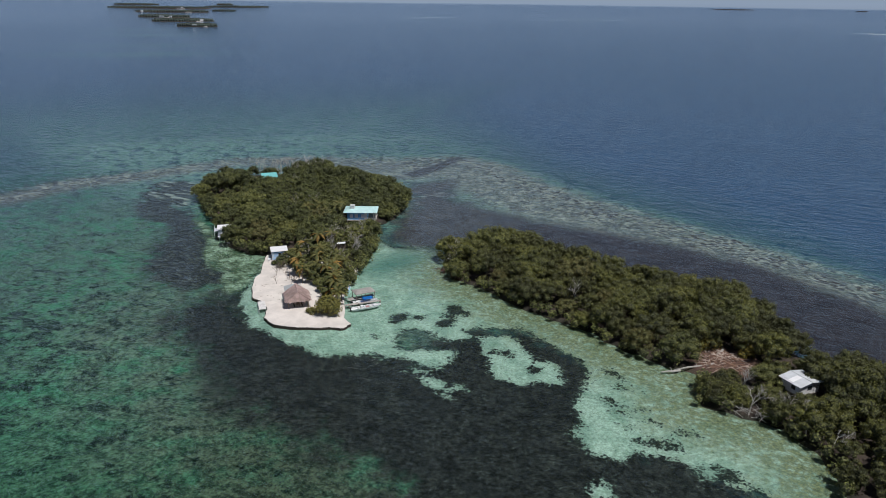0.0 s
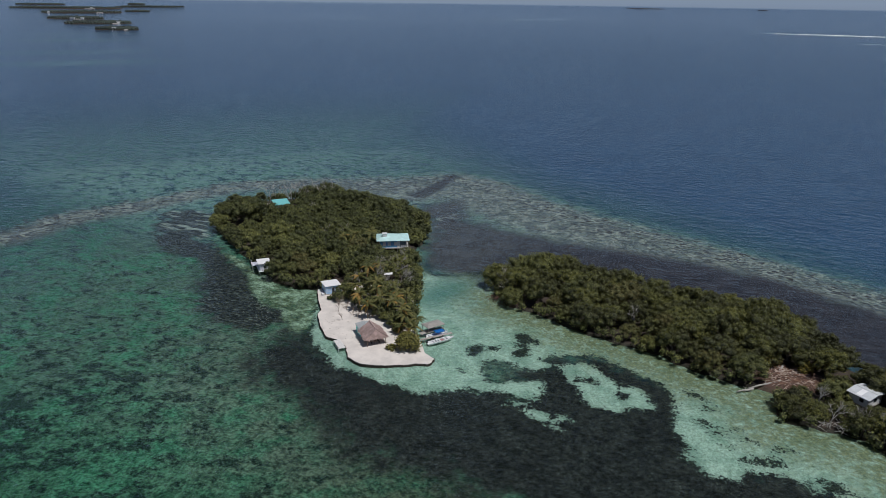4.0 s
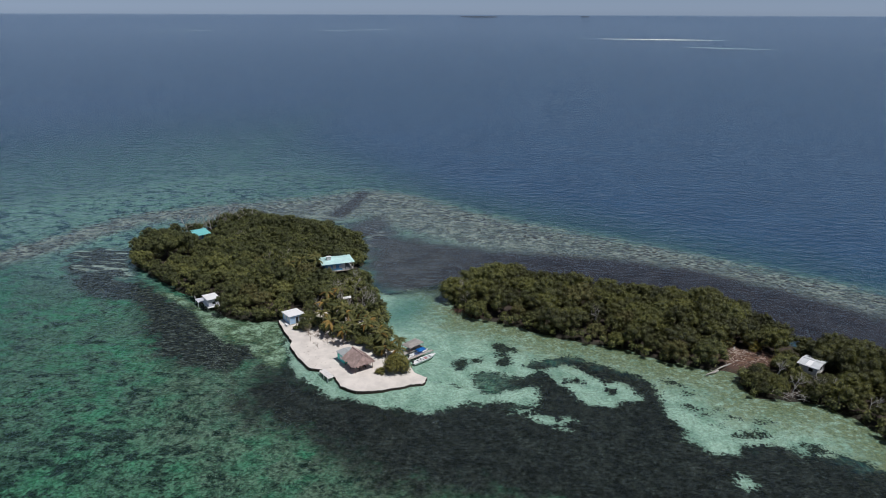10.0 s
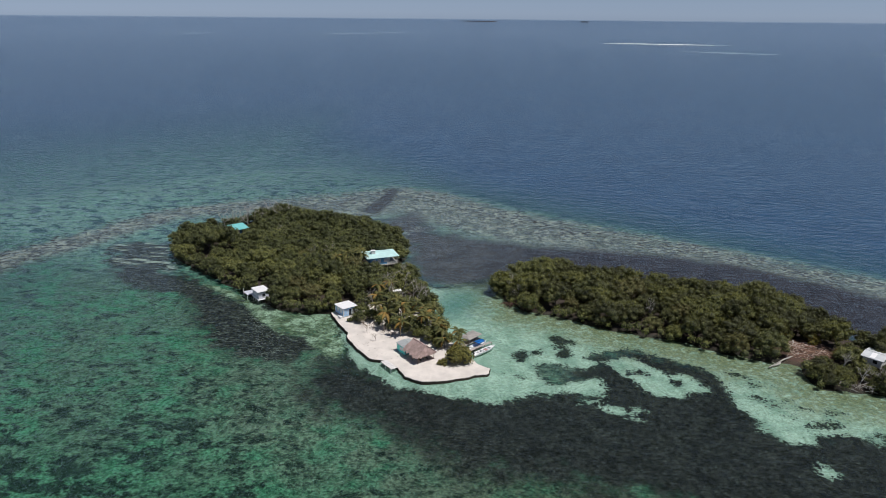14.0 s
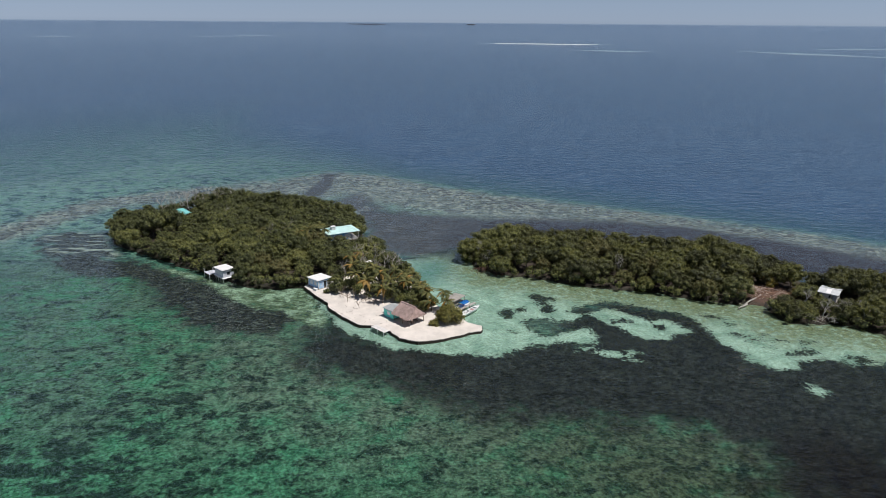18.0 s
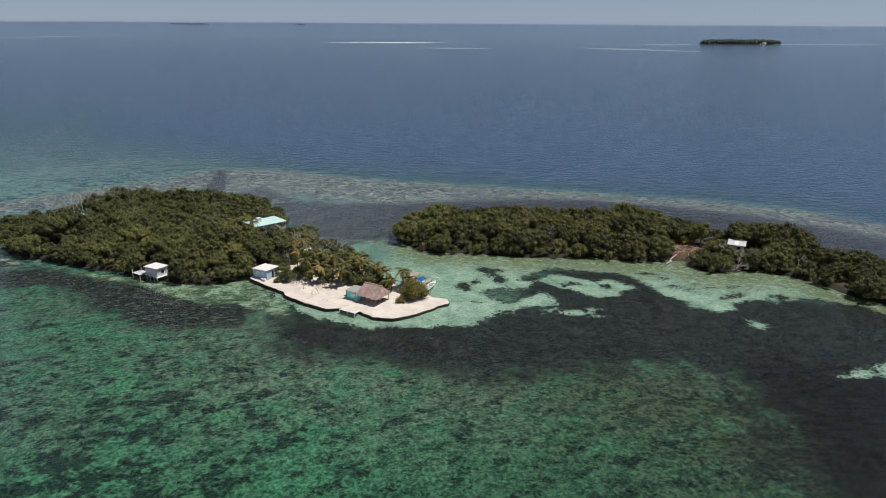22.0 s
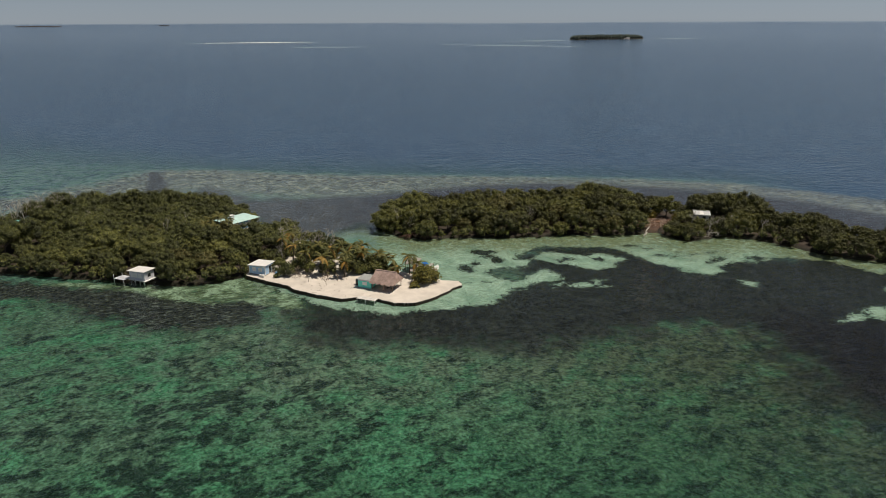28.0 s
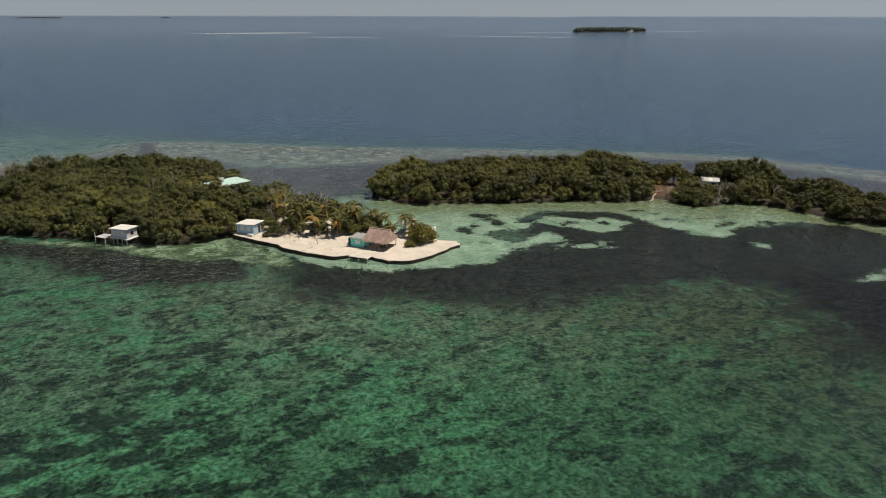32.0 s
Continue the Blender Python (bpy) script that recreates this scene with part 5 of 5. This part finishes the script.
bush("sea_grape_tree", -8.0, 3.0, 0.46, 3.5, 4.8, LEAF_GRAPE, "rounded olive-gold sea grape tree on the sand point", "tree", 150, 0.21, 26)
bush("shrub", -12.0, 1.4, 0.46, 1.5, 1.3, LEAF_GRAPE, "small sparse shrub on the white sand", "shrub", 50, 0.18, 8)
bush("shrub", -39.2, 24.4, 0.46, 2.6, 3.4, LEAF, "loose green shrub on the sand beside the cabin", "shrub", 70, 0.2, 9)
bush("shrub", -41.9, 24.0, 0.46, 1.0, 1.2, LEAF, "low green shrub at the edge of the sand", "shrub", 50, 0.2, 6)
for x, y, R, H in ((-36.0, 26.5, 2.4, 3.6), (-33.0, 24.0, 2.0, 3.0), (-28.2, 23.2, 2.3, 3.4), (-23.0, 22.8, 2.4, 3.4), (-20.5, 17.0, 1.9, 2.8), (-16.0, 18.6, 2.1, 3.2), (-14.6, 11.4, 1.6, 2.2), (-12.2, 15.4, 1.5, 2.2)):
    bush("shrub", x, y, 0.4, R, H, LEAF, "dense green bush among the palms behind the beach", "shrub", 70, 0.2, 12)


def bare_tree(x, y, z, h, spread, seed, mat=None, label="leafless grey dead tree with forked branches", group="dead trees"):
    r = random.Random(seed)
    ob = thing("dead_tree", pose(x, y, z, 0, 0, r.uniform(0, 360)), label, "dead tree", group)
    bm = bmesh.new()

    def branch(p, d, length, rad, depth):
        mid = p + d * length * 0.5 + Vector((r.uniform(-1, 1), r.uniform(-1, 1), r.uniform(-0.3, 0.6))) * length * 0.12
        end = p + d * length
        tube(bm, [p, mid, end], [rad, rad * 0.8, rad * 0.62], 5)
        if depth:
            for k in range(3 if depth > 1 else 2):
                nd = (d + Vector((r.uniform(-1, 1), r.uniform(-1, 1), r.uniform(-0.4, 0.7))) * spread).normalized()
                branch(p.lerp(end, r.uniform(0.6, 1.0)), nd, length * r.uniform(0.5, 0.75), rad * 0.62, depth - 1)

    branch(Vector((0, 0, -0.2)), Vector((r.uniform(-0.25, 0.25), r.uniform(-0.25, 0.25), 1)).normalized(), h * 0.5, 0.13 if h > 4 else 0.07, 4 if h > 4 else 3)
    part("trunk", bm, mat or DEAD, ob)


for n, (x, y, h) in enumerate([(-66, 66, 10.0), (-62, 68, 9.5), (-35, 50, 7.6), (-32, 53, 7), (-30, 47, 6.8), (-27, 42, 6.4), (-104, 112, 9.5), (-110, 110, 9), (-98, 116, 9.8), (-92, 120, 9.8), (-116, 106, 9), (-107, 115, 9), (-101, 119, 9), (-113, 112, 8), (-106, 108, 8), (-110, 116, 8.5), (-96, 121, 9.5), (-114, 108, 7.5), (3, 52, 6.6), (6, 46, 6), (90, 3.2, 6.5), (94, 4.0, 5.4), (100, 1.0, 6), (104, -4, 6.0), (97, 4, 5.6), (88, 10, 7), (45, 38, 8), (-84, 92, 9), (-38, 36, 6.5), (-33, 38, 7), (-29, 36, 7), (-26, 33, 6.5), (-36, 44, 8), (-24, 38, 7.5), (-31, 58, 8.5)]):
    bare_tree(x, y, 0.2, h, 0.9, 40 + n)
for n, (x, y, h) in enumerate([(-31.9, 12.7, 3.0), (-30.2, 16.4, 3.0), (-35.4, 17.1, 3.4), (-37.0, 20.4, 3.2), (-28.4, 14.6, 2.4), (-38.0, 22.0, 3.4), (-34.0, 19.4, 3.0)]):
    bare_tree(x, y, 0.46, h, 0.9, 90 + n, POLE, "thin bare sapling standing in the sand", "saplings")


# ---- litter on the sand point ----
r = random.Random(21)
bm = bmesh.new()
for k in range(170):
    if k < 90:
        u = r.random()
        x, y = -40 + 13 * u + r.gauss(0, 0.9), 24.2 - 7.0 * u + r.gauss(0, 0.9)
    else:
        x, y = r.uniform(-38, -16), r.uniform(0, 18)
        if abs((x + 27) * 0.72 + (y - 9) * 0.69) > 9:
            continue
    d = Vector((r.uniform(-1, 1), r.uniform(-1, 1), r.uniform(-0.05, 0.5 if k < 90 else 0.1))) * r.uniform(0.2, 1.0 if k < 90 else 0.5)
    p = Vector((x, y, 0.52 + abs(d.z) * 0.8))
    tube(bm, [p - d, p + Vector((r.uniform(-0.1, 0.1), r.uniform(-0.1, 0.1), 0.05)), p + d], [0.035, 0.03, 0.015], 4)
tagged(part("fallen_branches", bm, POLE), "dry fallen branches and frond ribs littering the white sand", "branches", kind="stuff")


def crate(x, y, turn, w, d, h, mat, label, name="crate", category="crate"):
    ob = thing(name, axes_at(x, y, 0.48, turn), label, category)
    part("body", boxm(-w / 2, -d / 2, 0, w / 2, d / 2, h, 0.03), mat, ob)
    part("lid", boxm(-w / 2 - 0.04, -d / 2 - 0.04, h, w / 2 + 0.04, d / 2 + 0.04, h + 0.06, 0.02), mat, ob)


crate(-45.6, 26.2, -47, 1.5, 0.7, 0.55, WHITE, "white chest standing beside the pale blue cabin", "chest", "chest")
crate(-41.5, 27.2, 10, 0.8, 0.5, 0.4, SKY_BLUE, "blue plastic crate on the sand by the cabin")
crate(-22.6, 12.0, -47, 0.9, 0.6, 0.5, WOOD, "grey wooden box beside the shed")


def drum(x, y, h, rad, mat, label):
    ob = thing("water_barrel", axes_at(x, y, 0.48, 0), label, "barrel")
    part("body", tube(bmesh.new(), [(0, 0, 0), (0, 0, h * 0.3), (0, 0, h * 0.7), (0, 0, h)], [rad, rad * 1.06, rad * 1.06, rad * 0.96], 14), mat, ob, "", True)
    part("lid", tube(bmesh.new(), [(0, 0, h), (0, 0, h + 0.08)], [rad * 0.6, rad * 0.55], 12), mat, ob)


drum(-24.3, 9.5, 1.5, 0.7, BLACK, "large black plastic water tank behind the turquoise shed")
drum(-42.0, 30.6, 0.95, 0.32, SKY_BLUE, "blue plastic barrel at the cabin's corner")


def dinghy():
    ob = thing("dinghy", axes_at(-12.9, 19.2, 0.02, 115), "small pale blue dinghy drawn up at the mangrove edge", "boat")
    part("hull", hull_mesh(3.4, 1.3, 0.5), PALE_BLUE, ob, "", True)
    for x in (-0.9, 0.3):
        part("thwart", boxm(x, -0.52, 0.32, x + 0.25, 0.52, 0.38), WHITE, ob)


dinghy()


# ---- clearing on the east bank ----
def log(x, y, z, length, turn, tilt, mat, label, name="driftwood_log"):
    ob = thing(name, pose(x, y, z, 0, 0, turn), label, "log", "fallen logs")
    h = length / 2
    bm = tube(bmesh.new(), [(-h, 0, -tilt), (-h * 0.3, 0.12, 0), (h * 0.4, -0.1, tilt * 0.5), (h, 0.05, tilt)], [0.16, 0.2, 0.24, 0.28], 8)
    trunk = part("trunk", bm, mat, ob, "", True)
    part("branch", tube(bmesh.new(), [(h * 0.1, 0, 0.1), (h * 0.2, 0.7, 0.3), (h * 0.15, 1.2, 0.35)], [0.09, 0.06, 0.03], 6), mat, trunk)


log(77.8, 17.6, 0.35, 9.6, 39, 0.25, DEAD, "long bleached fallen trunk lying from the clearing into the shallows")
log(73.5, 13.8, 0.0, 4.5, 36, 0.05, DEAD, "half-sunken pale log in the shallow water")
log(84.0, 22.0, 0.75, 4.2, -30, 0.1, RUBBLE, "reddish-brown felled trunk on bare soil")
log(86.5, 25.0, 0.75, 3.6, 10, 0.1, RUBBLE, "reddish-brown felled trunk on bare soil")
log(82.0, 26.5, 0.75, 3.2, 70, 0.1, DEAD, "pale felled trunk on bare soil")
r = random.Random(8)
bm = bmesh.new()
for k in range(560):
    a, q = r.uniform(0, math.tau), math.sqrt(r.random())
    x, y = 84.5 + 7.0 * q * math.cos(a), 22.5 + 6.2 * q * math.sin(a)
    d = Vector((r.uniform(-1, 1), r.uniform(-1, 1), r.uniform(-0.15, 0.25))) * r.uniform(0.25, 0.9)
    p = Vector((x, y, 0.66 + r.uniform(0, 0.2)))
    tube(bm, [p - d, p, p + d], [0.05, 0.07, 0.04], 4)
tagged(part("cut_branches", bm, RUBBLE), "litter of reddish cut branches over the clearing", "branches", kind="stuff")
bm = bmesh.new()
for k in range(110):
    a, q = r.uniform(0, math.tau), math.sqrt(r.random())
    d = Vector((r.uniform(-1, 1), r.uniform(-1, 1), r.uniform(-0.1, 0.3))) * r.uniform(0.4, 1.3)
    p = Vector((83.0 + 6.5 * q * math.cos(a), 22.0 + 5.5 * q * math.sin(a), 0.80 + r.uniform(0, 0.3)))
    tube(bm, [p - d, p, p + d], [0.05, 0.08, 0.04], 4)
tagged(part("bleached_branches", bm, plain("bleached_pink_wood", (0.50, 0.39, 0.32), 0.9, 0.3)), "pale bleached branches strewn over the clearing", "branches", kind="stuff")
bm = bmesh.new()
for k in range(60):
    a, q = r.uniform(0, math.tau), math.sqrt(r.random())
    p = Matrix.Translation((84.0 + 3.4 * q * math.cos(a), 26.0 + 1.8 * q * math.sin(a), 0.62)) @ Matrix.Rotation(r.uniform(0, 6), 4, "Z") @ Matrix.Diagonal((r.uniform(0.3, 0.9), r.uniform(0.2, 0.6), r.uniform(0.15, 0.35), 1))
    bmesh.ops.create_icosphere(bm, subdivisions=1, radius=0.6, matrix=p)
tagged(part("pale_rubble", bm, plain("pale_coral_rubble", (0.62, 0.52, 0.44), 0.95, 0.3)), "heap of pale coral rubble beside the trees", "rubble", kind="stuff")

# bleached tangle of fallen mangrove along the bank below the grey-roofed cabin
bm = bmesh.new()
for x, y, n in ((86.8, 3.0, 18), (91.3, 2.5, 18), (89.3, 8.8, 16), (94.5, 11.5, 12), (99, 4.5, 14), (104, 2.0, 14), (106, 9.5, 12)):
    for k in range(n):
        p = Vector((x + r.gauss(0, 1.3), y + r.gauss(0, 1.2), 0.4 + r.uniform(0, 1.4)))
        d = Vector((r.uniform(-1, 1), r.uniform(-0.8, 0.8), r.uniform(-0.25, 0.6))) * r.uniform(0.7, 1.6)
        bend = Vector((r.uniform(-0.4, 0.4), r.uniform(-0.4, 0.4), r.uniform(0, 0.4)))
        tube(bm, [p - d, p + bend, p + d], [0.055, 0.045, 0.02], 5)
        side = Vector((r.uniform(-1, 1), r.uniform(-1, 1), r.uniform(0, 0.8))) * 0.8
        tube(bm, [p + bend, p + bend + side], [0.05, 0.02], 4)
tagged(part("dead_branches", bm, DEAD), "bleached grey tangle of fallen mangrove branches on the bank", "branches", kind="stuff")
for x, y, R, H in ((81.5, 8.4, 2.5, 3.3), (83.4, 4.6, 2.2, 2.8), (85.6, 8.6, 2.6, 3.6), (84.0, 12.0, 2.3, 3.2), (88.0, 6.2, 2.3, 3.0), (94.0, 3.6, 2.2, 3.0), (98.5, 8.6, 2.2, 3.4)):
    bush("shrub", x, y, 0.3, R, H, LEAF_EAST_SHADED, "green mangrove thicket, darkened by painted cloud shade, at the lagoon's edge", "shrub", 100, 0.15, 14)
bush("shrub", 80.0, 27.6, 0.5, 2.6, 2.4, LEAF_OLIVE, "yellowish olive shrub at the edge of the clearing", "shrub", 70, 0.2, 12)
bush("shrub", 87.6, 27.4, 0.5, 2.2, 2.8, LEAF_OLIVE, "yellowish olive shrub behind the cleared soil", "shrub", 70, 0.2, 10)
bush("shrub", 91.8, 19.6, 0.5, 2.0, 2.6, LEAF_OLIVE, "yellowish olive shrub between clearing and cabin", "shrub", 70, 0.2, 10)

# arching red prop roots bared under the crowns at the water's edge
ROOT = plain("red_mangrove_root", (0.150, 0.075, 0.055), 0.85, 0.4)
for x, y, spread, n in ((4.6, 43.6, 2.6, 44), (9.2, 41.0, 2.2, 26)):
    bm = bmesh.new()
    for k in range(n):
        foot = Vector((r.gauss(0, spread * 0.6), r.gauss(0, spread * 0.45), -0.9))
        head = foot * 0.45 + Vector((r.uniform(-0.3, 0.3), r.uniform(0.2, 0.9), 0.0))
        head.z = r.uniform(0.6, 1.3)
        tube(bm, [foot, Vector((foot.x * 0.92, foot.y * 0.92, head.z * 0.7)), head], [0.03, 0.04, 0.035], 4)
    root = part("prop_roots", bm, ROOT)
    root.matrix_world = pose(x, y, 0.0)
    tagged(root, "tangle of arching red mangrove prop roots in the shallows", "roots", "prop roots", "stuff")

# small white shed roof between the palms and the grove
ob = thing("lean_to", axes_at(-31.9, 44.2, -0.4, 20), "small lean-to with a white sheet roof among palms", "shelter")
part("roof", shed_roof(-1.3, -0.9, 1.3, 0.9, 3.1, 3.4, 0.06), ROOF_WHITE, ob)
for x in (-1.1, 1.1):
    for y in (-0.7, 0.7):
        part("post", tube(bmesh.new(), [(x, y, 0.3), (x, y, 3.15)], [0.06, 0.06], 5), POLE, ob)


# ---- far islands on the horizon ----
def far_island(name, x, y, length, depth, turn, height, label, huts=0, seed=1):
    g = np.random.default_rng(seed)
    z0 = float(far_rise(np.array(x), np.array(y)))
    ob = thing(name, pose(x, y, z0, 0, 0, turn), label, "island", "far islands")
    bm = bmesh.new()
    bmesh.ops.create_cone(bm, segments=40, radius1=0.5, radius2=0.47, depth=1, cap_ends=True, matrix=Matrix.Translation((0, 0, -0.1)) @ Matrix.Diagonal((length * 1.02, depth * 1.02, 2.4, 1)))
    part("shore", bm, MUD, ob, "dark mangrove shore")
    lobes = []
    n = int(length * depth / (height * height * 0.35)) + 20
    for k in range(min(n, 420)):
        a, q = g.uniform(0, math.tau), math.sqrt(g.uniform(0, 1))
        u, v = length / 2 * q * math.cos(a), depth / 2 * q * math.sin(a)
        rr = height * g.uniform(0.28, 0.5)
        lobes.append((u * 0.95, v * 0.9, height * g.uniform(0.30, 0.62) * (1 - 0.35 * q ** 4), rr))
    part("tree_cover", lobes_mesh("tree_cover", lobes, g, 14, height * 0.16, (FAR_LEAF_HAZED, FAR_LEAF_HAZED), 0.95), None, ob, "low dark woods, paled by haze in their colour")
    for k in range(huts):
        u, v = g.uniform(-0.4, 0.4) * length, -0.47 * depth
        h = part("hut", boxm(u, v, 0.5, u + 9, v + 7, 5), WHITE, ob, "white hut")
        part("roof", boxm(u - 0.8, v - 0.8, 5, u + 9.8, v + 7.8, 5.8), ROOF_WHITE, h)
    if huts:
        part("beach", boxm(0.18 * length, -0.53 * depth, -0.3, 0.26 * length, -0.40 * depth, 1.3, 0.2), SAND, ob, "small pale beach")


far_island("far_island", 1560, 1960, 300, 55, -8, 14, "low wooded island with a small beach far across the water", 1, 3)
far_island("far_island", -1355, 1330, 105, 50, 35, 8, "wooded islet with a white hut in the distance", 1, 4)
far_island("far_island", -1680, 1600, 190, 70, 50, 9, "long wooded island with a white hut in the distance", 1, 5)
far_island("far_island", -2060, 1880, 215, 110, 12, 9, "wooded island with white buildings in the distance", 3, 6)
far_island("far_island", -2517, 2360, 330, 110, 40, 9, "low wooded island far off", 1, 13)
far_island("far_island", -2884, 2620, 520, 110, 36, 9, "long low wooded island far off", 1, 14)
far_island("far_island", -3240, 2800, 240, 40, 50, 7, "thin wooded islet near the horizon", 0, 15)
far_island("far_island", -2725, 3020, 360, 50, 52, 8, "thin dark wooded islet far off", 0, 7)
far_island("far_island", -2970, 3190, 95, 30, 54, 7, "thin dark wooded islet near the horizon", 0, 8)
far_island("far_island", -2444, 2610, 115, 30, 52, 7, "thin dark wooded islet far off", 0, 16)
far_island("far_island", -350, 4600, 240, 60, 0, 2, "hazy low islet on the horizon", 0, 10)
far_island("far_island", 320, 4650, 60, 30, 0, 2, "tiny hazy islet on the horizon", 0, 11)


# ---- sand bars and shoals far out on the reef ----
BAR = plain("washed_white_sand", (0.80, 0.80, 0.77), 0.9, 0.15, 0.02, 0, 0.1, 0.02)
SHOAL = plain("sunken_pale_sand", (0.36, 0.46, 0.46), 0.95, 0.3, 0.02, 0, 0.1, 0.02)


def sand_bar(x, y, length, depth, turn, top, mat, label):
    ob = thing("sand_bar", pose(x, y, 0, 0, 0, turn), label, "sand bar", "far sand bars")
    bm = bmesh.new()
    rim = []
    for k in range(48):
        a = k * math.tau / 48
        q = 1 + 0.35 * noise.noise((math.cos(a) * 2.5 + x, math.sin(a) * 2.5, y * 0.01))
        rim.append((length * q * math.cos(a), depth * q * math.sin(a) * (1 - 0.55 * abs(math.cos(a)))))
    low = [bm.verts.new((u, v, top - 0.85)) for u, v in rim]
    crest = [bm.verts.new((u * 0.9, v * 0.8, top)) for u, v in rim]
    for i in range(48):
        j = (i + 1) % 48
        bm.faces.new((low[i], low[j], crest[j], crest[i]))
    bm.faces.new(crest)
    part("sand", bm, mat, ob)


sand_bar(395, 2175, 150, 15, -9, 0.30, BAR, "thin white sand bar just awash far out at sea")
for args in ((395, 2185, 210, 45, -9), (480, 1690, 105, 26, -22), (920, 1580, 190, 34, -54), (1240, 1900, 120, 40, 0), (1800, 1880, 210, 26, 0), (-1390, 2700, 130, 30, 52), (-730, 3000, 300, 40, 50)):
    sand_bar(*args, -0.12, SHOAL, "pale sunken sand shoal showing through the far sea")
